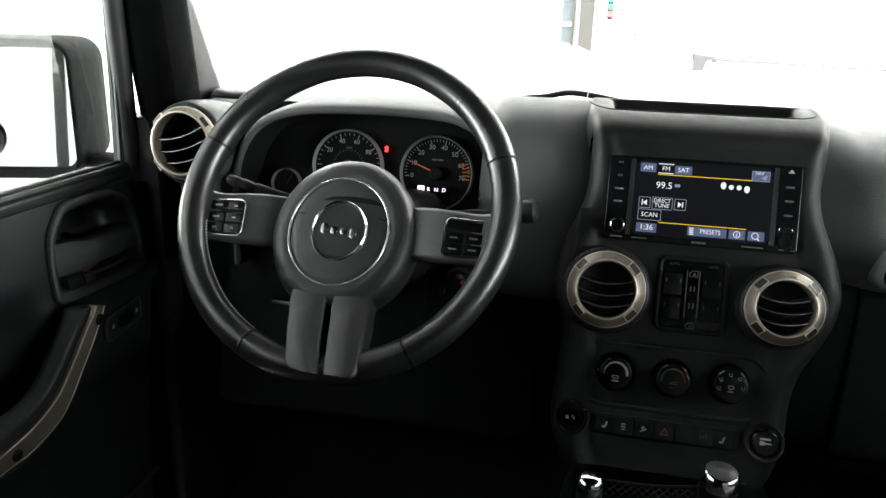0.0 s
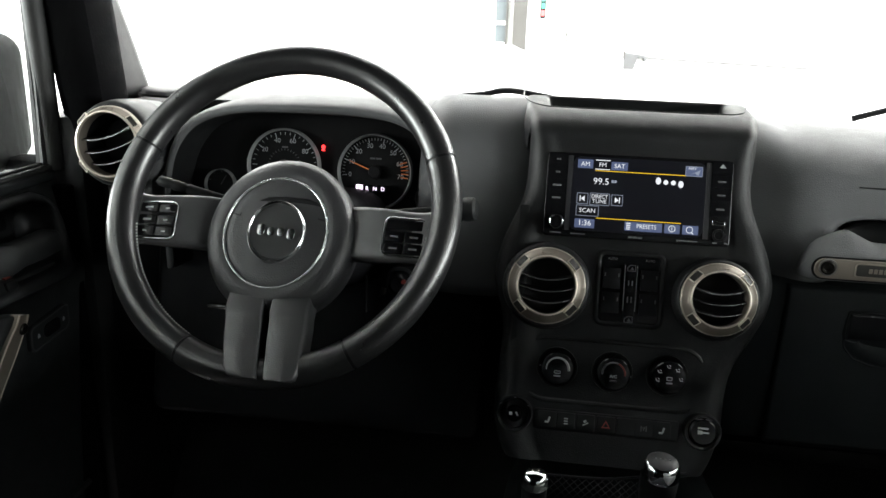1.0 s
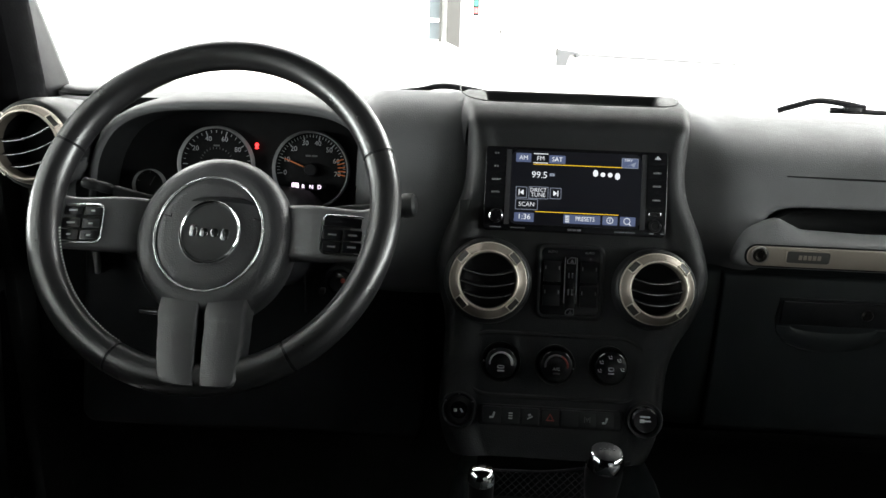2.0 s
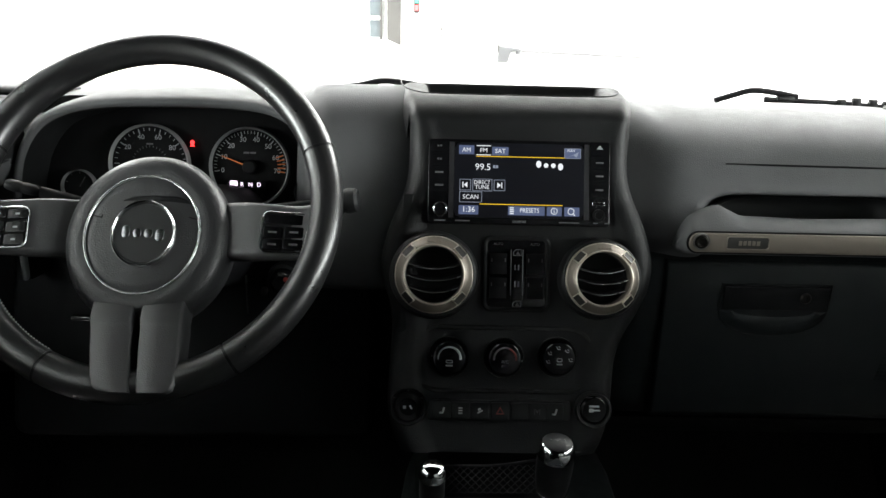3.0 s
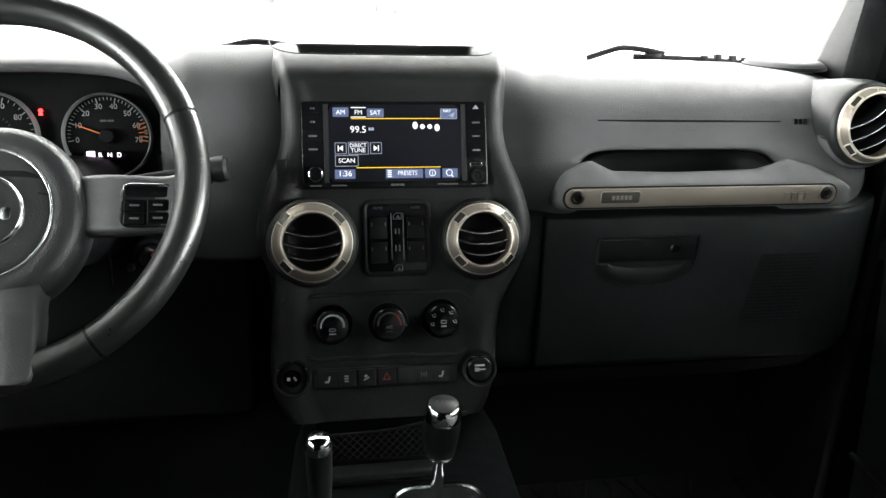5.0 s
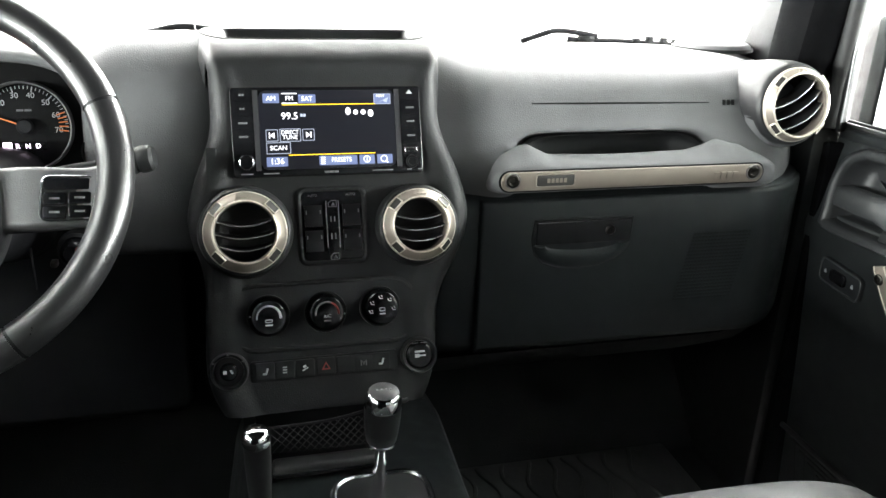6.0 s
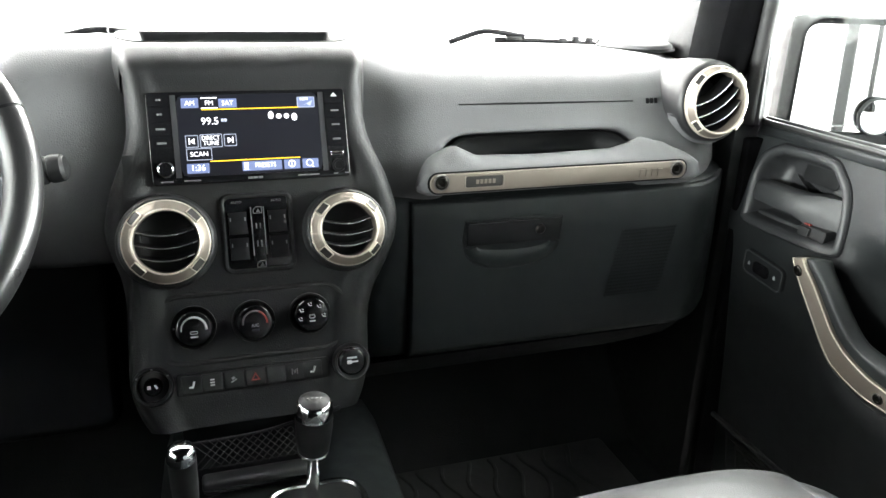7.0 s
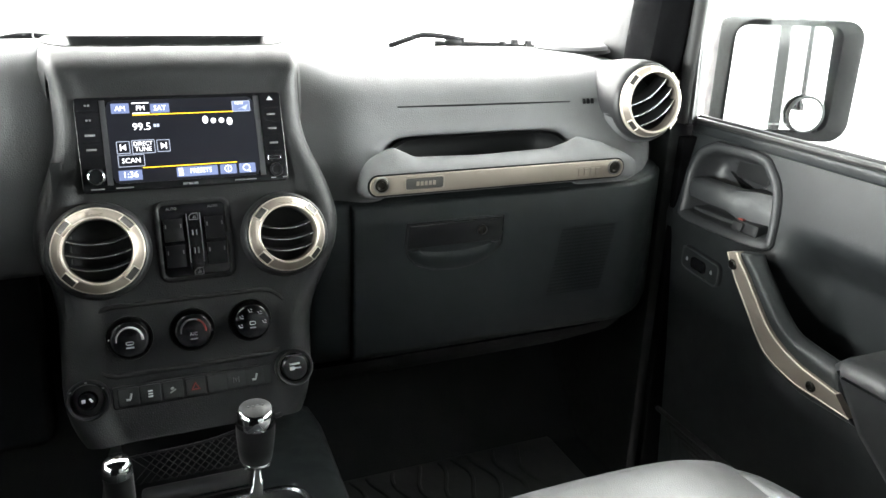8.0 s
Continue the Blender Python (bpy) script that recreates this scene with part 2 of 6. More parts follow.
def tube(points, radius, seg=10, flat=1.0, up=(0, 0, 1)):
    """A round or flattened bar along a line of points; radius may be a list."""
    pts = [Vector(p) for p in points]
    rad = radius if isinstance(radius, (list, tuple)) else [radius] * len(pts)
    secs = []
    for i, p in enumerate(pts):
        t = (pts[min(i + 1, len(pts) - 1)] - pts[max(i - 1, 0)]).normalized()
        s = t.cross(Vector(up))
        s = s.normalized() if s.length > 1e-6 else t.orthogonal().normalized()
        u = s.cross(t)
        secs.append([tuple(p + s * (rad[i] * math.cos(2 * math.pi * k / seg)) + u * (rad[i] * flat * math.sin(2 * math.pi * k / seg))) for k in range(seg)])
    return rings(secs)


def smooth_line(points, n=8):
    """Catmull-Rom through the points."""
    P = [Vector(p) for p in points]
    P = [2 * P[0] - P[1]] + P + [2 * P[-1] - P[-2]]
    out = []
    for i in range(1, len(P) - 2):
        for k in range(n):
            t = k / n
            a, b, c, d = P[i - 1], P[i], P[i + 1], P[i + 2]
            out.append(0.5 * (2 * b + (c - a) * t + (2 * a - 5 * b + 4 * c - d) * t * t + (3 * b - a - 3 * c + d) * t ** 3))
    out.append(P[-2])
    return [tuple(p) for p in out]


def lerp_table(table, x):
    """Smooth value of x in a short table of (x, value)."""
    if x <= table[0][0]:
        return table[0][1]
    for (a, va), (b, vb) in zip(table, table[1:]):
        if x <= b:
            t = (x - a) / (b - a)
            t = t * t * (3 - 2 * t)
            return va + (vb - va) * t
    return table[-1][1]


def merge(*bms):
    out = bmesh.new()
    for b in bms:
        me = bpy.data.meshes.new("tmp")
        b.to_mesh(me)
        b.free()
        out.from_mesh(me)
        bpy.data.meshes.remove(me)
    return out


def text_mesh(body, size, depth=0.0002, align="CENTER"):
    c = bpy.data.curves.new("tmp", "FONT")
    c.body, c.size, c.extrude, c.align_x, c.align_y = body, size, depth, align, "CENTER"
    c.resolution_u = 3
    ob = bpy.data.objects.new("tmp", c)
    me = bpy.data.meshes.new_from_object(ob)
    bm = bmesh.new()
    bm.from_mesh(me)
    bpy.data.objects.remove(ob)
    bpy.data.curves.remove(c)
    bpy.data.meshes.remove(me)
    return bm


def axes(origin, x, y):
    """Pose whose local x and y are the given directions."""
    x = Vector(x).normalized()
    z = x.cross(Vector(y)).normalized()
    y = z.cross(x)
    m = Matrix((x, y, z)).transposed().to_4x4()
    return Matrix.Translation(origin) @ m


def bars(n, w, h, gap, depth=0.0003):
    """A short row of plain bars that stands for small lettering."""
    b = [box(-w / 2 + i * (w + gap) / n, -w / 2 + (i + 1) * (w + gap) / n - gap, -h / 2, h / 2, 0, depth) for i in range(n)]
    return merge(*b)


T = Matrix.Translation
# the centre stack leans back: local x right, y up along the face, z out of it
STACK = axes((0.0, 0.0, 0.675), (1, 0, 0), (0, 0.335, 0.942))
SX = 0.0195


# ---- the hall ----
def structure(name, bm, mat, label, category):
    return tagged(part(name, bm, mat), label, category, kind="structure")


GZ = -0.62
structure("ground", box(-6, 6, -7, 4.3, GZ - 0.1, GZ), CONCRETE, "pale sealed concrete floor of the hall", "floor")
structure("wall_north", box(-6, 6, 4.04, 4.2, GZ, 2.75), WALLPAINT, "plain white painted wall of the hall", "wall")
structure("wall_south", box(-6, 6, -7.2, -7.0, GZ, 2.75), WALLPAINT, "plain white painted wall of the hall", "wall")
structure("wall_east", box(5.0, 5.2, -7, 4.04, GZ, 2.75), WALLPAINT, "plain white painted wall of the hall", "wall")
structure("wall_west", box(-5.2, -5.0, -7, 4.04, GZ, 2.75), WALLPAINT, "plain white painted wall of the hall", "wall")
structure("ceiling", box(-6, 6, -7.2, 4.2, 2.75, 2.85), WALLPAINT, "white painted hall ceiling", "ceiling")

far_door = thing("door_1", "white hall door with grey frame and frosted pane", "door", (-0.4, 4.0, 0.6), kind="structure")
jamb = bmesh.new()
jv = [jamb.verts.new(p) for p in ((-0.352, 3.97, 0.655), (-0.272, 3.97, 0.620), (-0.272, 4.04, 0.620), (-0.352, 4.04, 0.655),
                                  (-0.352, 3.97, 1.75), (-0.272, 3.97, 1.75), (-0.272, 4.04, 1.75), (-0.352, 4.04, 1.75))]
for q in ((0, 1, 5, 4), (1, 2, 6, 5), (2, 3, 7, 6), (3, 0, 4, 7), (4, 5, 6, 7), (3, 2, 1, 0)):
    jamb.faces.new([jv[i] for i in q])
part("jamb", jamb, GREYPAINT, far_door)
part("pane", box(-0.462, -0.400, 4.02, 4.04, 0.665, 0.765), PANEBLUE, far_door)
part("pane", box(-0.462, -0.400, 4.02, 4.04, 0.79, 1.72), PANEBLUE, far_door)
part("glazing_bar", box(-0.40, -0.388, 4.0, 4.04, 0.65, 1.75), GREYPAINT, far_door)
part("mullion", box(-0.47, -0.40, 4.005, 4.04, 0.767, 0.787), WALLPAINT, far_door)

sig = thing("signal_light", "dark wall signal light showing green over red", "signal light", (-0.18, 4.0, 0.81))
part("housing", box(-0.193, -0.163, 3.99, 4.04, 0.812, 1.06, 0.004), TRIM, sig)
part("red_lens", box(-0.188, -0.168, 3.984, 3.99, 0.826, 0.858, 0.002), SIGNAL_RED, sig)
part("green_lens", box(-0.188, -0.168, 3.984, 3.99, 0.868, 0.90, 0.002), SIGNAL_GREEN, sig)
part("green_lens", box(-0.188, -0.168, 3.984, 3.99, 0.91, 0.942, 0.002), SIGNAL_GREEN, sig)

sw = thing("wall_switch", "small grey switch on the white wall", "switch", (-0.026, 4.03, 0.69))
part("plate", box(-0.033, -0.019, 4.02, 4.04, 0.68, 0.735, 0.003), GREYPAINT, sw)
part("rocker", box(-0.030, -0.022, 4.014, 4.02, 0.692, 0.712, 0.002), WALLPAINT, sw)

rail = thing("wall_rail", "pale grey bracket carrying a thin white rail", "rail", (0.36, 4.0, 0.5))
part("bracket", merge(slab([(0.325, 0.535), (0.385, 0.535), (0.402, 0.60), (0.44, 0.605), (0.44, 0.585), (0.46, 0.585), (0.46, 0.618), (0.33, 0.63)], 0, 0.06, 0.002)),
     material("pale_grey_bracket", (0.085, 0.085, 0.088), 0.5), rail, m=axes((0, 4.04, 0), (1, 0, 0), (0, 0, 1)))
part("pin", tube([(0.34, 4.0, 0.62), (0.341, 4.0, 0.70)], 0.004, 8), GREYPAINT, rail)
part("clip", box(0.318, 0.332, 3.985, 4.0, 0.595, 0.64, 0.003), GREYPAINT, rail)
part("rod", tube([(0.44, 3.99, 0.605), (1.40, 3.99, 0.58)], 0.008, 8), material("white_rod", (0.10, 0.10, 0.10), 0.4), rail)

# Added posts, there only to reflect as dark bands in the door mirrors.
for x0, x1 in ((1.31, 1.41), (1.56, 1.60), (-1.36, -1.26)):
    tagged(part("post", box(x0, x1, -6.5, -6.4, GZ, 2.75, 0.01), TYRE), "slim dark post added to give the mirrors their dark bands", "post", "hall posts", "structure")


# ---- the car's shell ----
car = thing("car", "white off-road car body with black roof and pillars", "car", (0, -0.6, GZ))


hood_rows = []
for y, z, w in ((0.47, 0.675, 0.70), (0.60, 0.68, 0.69), (0.9, 0.675, 0.66), (1.2, 0.66, 0.63), (1.42, 0.63, 0.60), (1.50, 0.57, 0.59), (1.51, 0.40, 0.585)):
    hood_rows.append([(-w, y, z - 0.06), (-w + 0.01, y, z - 0.015), (-w + 0.05, y, z), (-w * 0.45, y, z + 0.008), (-w * 0.4, y, z + 0.02), (w * 0.4, y, z + 0.02),
                      (w * 0.45, y, z + 0.008), (w - 0.05, y, z), (w - 0.01, y, z - 0.015), (w, y, z - 0.06), (w, y, z - 0.10), (-w, y, z - 0.10)])
part("hood", rings(hood_rows), PAINT, car, sub=1)
part("cowl", box(-0.72, 0.72, 0.40, 0.47, 0.60, 0.668, 0.006), TRIM, car)
part("cowl_cover", box(-0.70, 0.70, 0.41, 0.475, 0.672, 0.680, 0.003), BLACK, car)
for s in (-1, 1):
    part("fender", box(s * 0.70, s * 0.93, 0.35, 1.45, 0.28, 0.44, 0.05, 3), TRIM, car)
    part("fender_side", box(s * 0.66, s * 0.74, 0.36, 1.45, 0.05, 0.60, 0.03, 3), PAINT, car)
    part("body_side", box(s * 0.76, s * 0.80, -2.6, -1.02, -0.10, 0.62, 0.01), PAINT, car)
    # Unseen dark lining, added to stop white bounce off the body side.
    part("side_lining", box(s * 0.742, s * 0.757, -2.58, -1.085, -0.05, 0.60, 0.006), PILLAR_DARK, car)
    part("roof_rail", box(s * 0.74, s * 0.79, -2.6, -1.02, 1.08, 1.16, 0.01), PILLAR_DARK, car)
    for y0, y1 in ((-1.82, -1.72), (-2.62, -2.50)):
        part("side_pillar", box(s * 0.745, s * 0.79, y0, y1, 0.60, 1.10, 0.012), PILLAR_DARK, car)
    part("sill", box(s * 0.70, s * 0.80, -1.02, 0.36, -0.14, -0.02, 0.01), PAINT, car)
    part("kick_panel", box(s * 0.688, s * 0.74, 0.052, 0.46, -0.02, 0.69, 0.008), TRIM, car)
    part("b_pillar", box(s * 0.70, s * 0.775, -1.08, -1.00, -0.02, 1.14, 0.015), PILLAR_DARK, car)
part("tailgate", box(-0.76, 0.76, -2.64, -2.60, -0.10, 0.70, 0.01), PAINT, car)
part("rear_header", box(-0.76, 0.76, -2.64, -2.58, 1.08, 1.16, 0.01), PILLAR_DARK, car)
# Unseen block, its height set to keep rear light off the lower dash.
tagged(part("wall_rear", box(-0.73, 0.73, -1.36, -1.24, 0.0, 0.84, 0.03, 3), PILLAR_DARK), "plain dark block, unseen, shading the dash from behind", "seat back", kind="structure")
# Unseen dark panes, added to cut the light coming in from behind.
for s in (-1, 1):
    for y0, y1 in ((-1.72, -1.08), (-2.50, -1.82)):
        part("rear_window", box(s * 0.764, s * 0.769, y0 - 0.01, y1 + 0.01, 0.60, 1.10), DARK_GLASS, car, "dark rear side pane, unseen, cutting light from behind")
part("tailgate_window", box(-0.74, 0.74, -2.615, -2.61, 0.69, 1.09), DARK_GLASS, car, "dark tailgate pane, unseen, cutting light from behind")
part("bumper", box(-0.75, 0.75, 1.52, 1.68, -0.10, 0.10, 0.03, 3), TRIM, car)
part("grille", box(-0.56, 0.56, 1.43, 1.50, 0.05, 0.55, 0.02, 2), PAINT, car)
# Roof lies out of view and keeps overhead light off the cabin.
part("roof", box(-0.76, 0.76, -2.62, 0.17, 1.15, 1.19, 0.012), PILLAR_DARK, car, "unseen black roof panel, there to darken the cabin")
part("windshield_header", box(-0.74, 0.74, 0.10, 0.19, 1.10, 1.16, 0.012), PILLAR, car)
for x, y in ((-0.68, 0.85), (0.68, 0.85), (-0.64, -1.75), (0.64, -1.75)):
    wheel = part("wheel", lathe([(0.0, 0.09), (0.20, 0.09), (0.24, 0.12), (0.36, 0.12), (0.385, 0.08), (0.385, -0.08), (0.36, -0.12), (0.0, -0.12)], 32), TYRE, car,
                 m=axes((x, y, GZ + 0.385), (0, 1, 0), (0, 0, 1)))
for s in (-1, 1):
    # windshield frame: padded inner trim, facing the cabin
    secs = []
    for z, y in ((0.64, 0.250), (0.70, 0.233), (0.85, 0.190), (1.0, 0.150), (1.15, 0.11)):
        o = 0.16 * max(0.0, z - 0.70) + (0.010 if s < 0 else 0.0)
        secs.append([(s * (a + o), y + b, z) for a, b in ((0.668, 0.0), (0.660, -0.012), (0.666, -0.05), (0.674, -0.068), (0.70, -0.072), (0.75, -0.06), (0.75, 0.02), (0.69, 0.02))])
    part("pillar_trim", rings(secs), PILLAR, car, "grey plastic windshield pillar trim", sub=1)
    secs = []
    for z, y in ((0.62, 0.165), (0.72, 0.152), (0.9, 0.125), (1.15, 0.085)):
        o = 0.008 if s < 0 else -0.002
        secs.append([(s * (a + o), y + b, z) for a, b in ((0.672, 0.0), (0.650, -0.02), (0.642, -0.06), (0.647, -0.095), (0.664, -0.108), (0.712, -0.112), (0.722, -0.02), (0.715, 0.0))])
    part("pillar_padding", rings(secs), PILLAR_DARK, car, "black padded bar along the pillar", sub=1)
    o = 0.020 if s < 0 else 0.0
    part("weather_strip", tube([(s * (0.708 + o), 0.052, 0.62), (s * (0.705 + o), 0.046, 0.72), (s * (0.69 + o), 0.02, 0.9), (s * (0.67 + o), -0.02, 1.13)], 0.013, 10), SEAL, car)

wind = tagged(part("windshield", slab([(-0.70, 0.0), (0.70, 0.0), (0.69, 0.50), (-0.69, 0.50)], -0.0025, 0.0025), GLASS,
                   m=axes((0, 0.335, 0.655), (1, 0, 0), (0, -0.27, 0.963))), "clear flat windshield glass over the dashboard", "windshield", kind="structure")
wind.visible_shadow = False

floor = thing("car_floor", "black carpeted footwell of the car", "floor", (0, -0.3, 0.0), kind="structure")
part("floor_pan", box(-0.70, 0.70, -2.6, 0.46, -0.03, 0.0), CARPET, floor)
part("firewall", box(-0.70, 0.70, 0.44, 0.47, 0.0, 0.60), CARPET, floor)
part("toe_board", slab([(0.20, 0.0), (0.44, 0.0), (0.44, 0.28)], 0, 1.38), CARPET, floor, m=axes((-0.69, 0, 0), (0, 1, 0), (0, 0, 1)))

# ---- wipers ----
for pts, name in ((((0.389, 0.43, 0.693), (0.42, 0.43, 0.703), (0.451, 0.43, 0.711), (0.49, 0.43, 0.708), (0.527, 0.43, 0.702)), "right"),
                  (((-0.262, 0.43, 0.694), (-0.23, 0.43, 0.700), (-0.199, 0.43, 0.704), (-0.150, 0.43, 0.712), (-0.06, 0.43, 0.700)), "left")):
    w = thing("windshield_wiper", "black wiper arm and blade parked on the cowl", "wiper", (pts[0][0], 0.43, 0.68), "windshield wipers")
    part("arm", tube(smooth_line(pts, 5), [0.0035] * 21, 8, 1.4), BLACK, w)
    x1 = pts[-1][0]
    part("arm_cover", box(x1 - 0.035, x1 - 0.005, 0.425, 0.438, 0.693, 0.7035, 0.004), TRIM, w)
    part("blade", tube([(x1 - 0.055, 0.431, 0.6965), (x1 + 0.05, 0.431, 0.6945), (x1 + 0.16, 0.431, 0.6895)], [0.0035, 0.0028, 0.0022], 6, 1.6), BLACK, w)
    for dx, dz, hh in ((0.075, 0.0, 0.010), (0.10, -0.001, 0.014), (0.128, -0.002, 0.013), (0.152, -0.003, 0.011)):
        part("bridge", box(x1 + dx - 0.007, x1 + dx + 0.007, 0.427, 0.436, 0.690 + dz, 0.690 + dz + hh, 0.002), TRIM, w)
    part("pivot", lathe([(0, 0.02), (0.012, 0.02), (0.015, 0.012), (0.015, 0.0), (0, 0.0)], 16), BLACK, w, m=T((x1 + 0.18, 0.43, 0.68)))


# ---- dashboard ----
dash = thing("dashboard", "black grained plastic dashboard with padded top", "dashboard", (0, 0.1, 0.35))
# hidden carcass that closes the dash from behind and below
part("carcass", box(-0.69, 0.69, 0.085, 0.36, 0.345, 0.655, 0.01), BLACK, dash)
part("carcass_top", box(-0.69, 0.69, 0.14, 0.40, 0.655, 0.690, 0.01), PAD, dash)

# centre bezel: face, overhanging hood and flat top swept along one profile
prof = []
for b in (-0.335, -0.325, -0.30, -0.275, -0.25, -0.225, -0.20, -0.185, -0.17, -0.155, -0.14, -0.125, -0.11, -0.095, -0.08, -0.06, -0.04, -0.02, 0.0, 0.012):
    prof.append((b, STACK @ Vector((0, b, 0)), STACK.to_3x3() @ Vector((0, 0, 1))))
for b, y, z, ny, nz in ((0.022, 0.0050, 0.6945, -1.0, 0.0), (0.032, 0.0055, 0.7030, -1.0, 0.10), (0.040, 0.0070, 0.7090, -1.0, 0.3), (0.048, 0.0105, 0.7150, -0.9, 0.5),
                        (0.056, 0.0165, 0.7205, -0.7, 0.75), (0.066, 0.0245, 0.7250, -0.4, 0.92), (0.078, 0.034, 0.7285, -0.25, 1), (0.09, 0.045, 0.7312, -0.1, 1), (0.101, 0.054, 0.7325, -0.05, 1), (0.104, 0.057, 0.7327, 0, 1), (0.106, 0.0575, 0.7328, 0, 1), (0.12, 0.09, 0.736, 0, 1),
                        (0.155, 0.131, 0.7370, 0, 1), (0.158, 0.132, 0.7372, 0, 1), (0.161, 0.135, 0.7372, 0, 1), (0.18, 0.16, 0.735, 0.2, 1), (0.21, 0.22, 0.715, 0.3, 1), (0.25, 0.30, 0.69, 0.3, 1)):
    prof.append((b, Vector((0, y, z)), Vector((0, ny, nz)).normalized()))
WIDTH = [(-0.335, 0.110), (-0.315, 0.122), (-0.285, 0.127), (-0.255, 0.126), (-0.225, 0.127), (-0.20, 0.131), (-0.175, 0.141), (-0.145, 0.152), (-0.125, 0.155), (-0.105, 0.152),
         (-0.085, 0.146), (-0.065, 0.137), (-0.04, 0.128), (-0.02, 0.1245), (0.03, 0.124), (0.06, 0.126), (0.12, 0.135), (0.25, 0.15)]
MIDDLE = [(-0.30, 0.003), (-0.24, 0.0055), (-0.16, SX + 0.002)]
EDGE = ((0.0, -0.085), (0.0, -0.03), (0.003, -0.013), (0.008, -0.0055), (0.014, -0.0008), (0.021, 0.0010), (0.029, 0.0004), (0.036, -0.0025), (0.042, -0.005))
secs = []
for b, p, n in prof:
    w = lerp_table(WIDTH, b)
    f = max(0.0, min(1.0, (0.06 - b) / 0.07)) if b > -0.01 else 1.0
    row = []
    for e, c in EDGE:
        row.append((-w + e * (0.55 + 0.45 * f), c * f + (1 - f) * (c if e < 0.001 else -0.001 - 0.014 * max(0.0, 1 - e / 0.020) ** 2)))
    for k in (-0.97, -0.955, -0.92, -0.4, 0, 0.4, 0.92, 0.955, 0.97):
        sink = -0.024 if 0.105 < b < 0.157 and abs(k) < 0.96 else 0.0
        row.append((k * (w - 0.030 - 0.015 * f), EDGE[-1][1] * f - 0.001 * (1 - f) + sink))
    row += [(-x, c) for x, c in row[:len(EDGE)][::-1]]
    secs.append([tuple(p + n * c + Vector((lerp_table(MIDDLE, b) + x * 1.012, 0, 0))) for x, c in row])
part("centre_bezel", rings(secs, closed=False), STACKSKIN, dash, "centre stack surround with rounded hood, darkened for shade", angle=180, sub=1)

# seam round the sunken tray in the hood's top
seam = smooth_line([(-0.118, 0.150, 0.7405), (-0.116, 0.10, 0.7382), (-0.108, 0.070, 0.7352), (-0.092, 0.050, 0.7332), (-0.07, 0.0445, 0.7327), (0.02, 0.0435, 0.7326), (0.105, 0.0445, 0.7327), (0.128, 0.050, 0.7332), (0.140, 0.066, 0.7350), (0.147, 0.10, 0.7382), (0.149, 0.150, 0.7405)], 6)
part("tray_seam", tube(seam, 0.0008, 6), BLACK, dash, "thin seam round the dash-top tray")
part("tray_mat", box(-0.090, 0.124, 0.062, 0.128, 0.7085, 0.7135, 0.002), BLACK, dash, "black rubber mat in the tray")

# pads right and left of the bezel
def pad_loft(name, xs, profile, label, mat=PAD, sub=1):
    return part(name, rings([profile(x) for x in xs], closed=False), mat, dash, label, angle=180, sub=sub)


REC = [(0.226, 0.0), (0.280, 1.0), (0.466, 1.0), (0.520, 0.0)]


def passenger(x):
    back = lerp_table([(0.13, 0.028), (0.15, 0.022), (0.17, 0.015), (0.19, 0.007), (0.212, 0.001), (0.225, 0.0), (0.575, 0.0), (0.60, 0.006), (0.64, 0.035), (0.69, 0.09)], x)
    low = lerp_table([(0.13, -0.004), (0.17, -0.002), (0.23, 0.0), (0.56, 0.0), (0.69, -0.012)], x)
    r = lerp_table(REC, x)
    top = [(0.42, 0.690), (0.34, 0.700), (0.25, 0.707), (0.18, 0.7085), (0.13, 0.706), (0.095, 0.700), (0.070, 0.690), (0.052, 0.677), (0.041, 0.662), (0.034, 0.648), (0.027, 0.636)]
    a = [(0.022, 0.629), (0.024, 0.625), (0.060, 0.622), (0.072, 0.612), (0.072, 0.575), (0.05, 0.556), (0.02, 0.553)]
    c = [(0.020, 0.626), (0.015, 0.616), (0.010, 0.606), (0.006, 0.594), (0.004, 0.580), (0.004, 0.566), (0.006, 0.553)]
    pts = [(y + back, z + low) for y, z in top] + [(r * p[0] + (1 - r) * q[0] + back, r * p[1] + (1 - r) * q[1] + low * (1 - r)) for p, q in zip(a, c)]
    up = lerp_table([(0.13, 0.014), (0.175, 0.010), (0.215, 0.0)], x)
    return [(x, y, z + up * max(0.0, min(1.0, (z - 0.66) / 0.04))) for y, z in pts]


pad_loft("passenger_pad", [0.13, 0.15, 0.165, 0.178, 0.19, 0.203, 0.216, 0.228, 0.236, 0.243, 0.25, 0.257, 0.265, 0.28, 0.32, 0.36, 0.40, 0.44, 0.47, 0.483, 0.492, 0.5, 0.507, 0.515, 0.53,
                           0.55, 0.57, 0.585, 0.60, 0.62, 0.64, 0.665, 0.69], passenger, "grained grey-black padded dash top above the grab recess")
# Dark sheet 2.5 mm in front of the recess wall.
secs = []
for x in (0.250, 0.258, 0.268, 0.285, 0.33, 0.40, 0.45, 0.47, 0.481, 0.491, 0.498):
    r = lerp_table([(0.236, 0.0), (0.282, 1.0), (0.464, 1.0), (0.512, 0.0)], x)
    secs.append([(x, 0.020 + (y - 0.020) * r - 0.0025, 0.590 + (z - 0.590) * (0.35 + 0.65 * r)) for y, z in ((0.024, 0.6235), (0.045, 0.6205), (0.060, 0.6190), (0.0695, 0.611), (0.0695, 0.595), (0.0695, 0.578), (0.05, 0.5615), (0.03, 0.559))])
part("recess_liner", rings(secs, closed=False), TRIM, dash, "dark sheet inside the hand recess behind the grab bar", angle=180, sub=1)
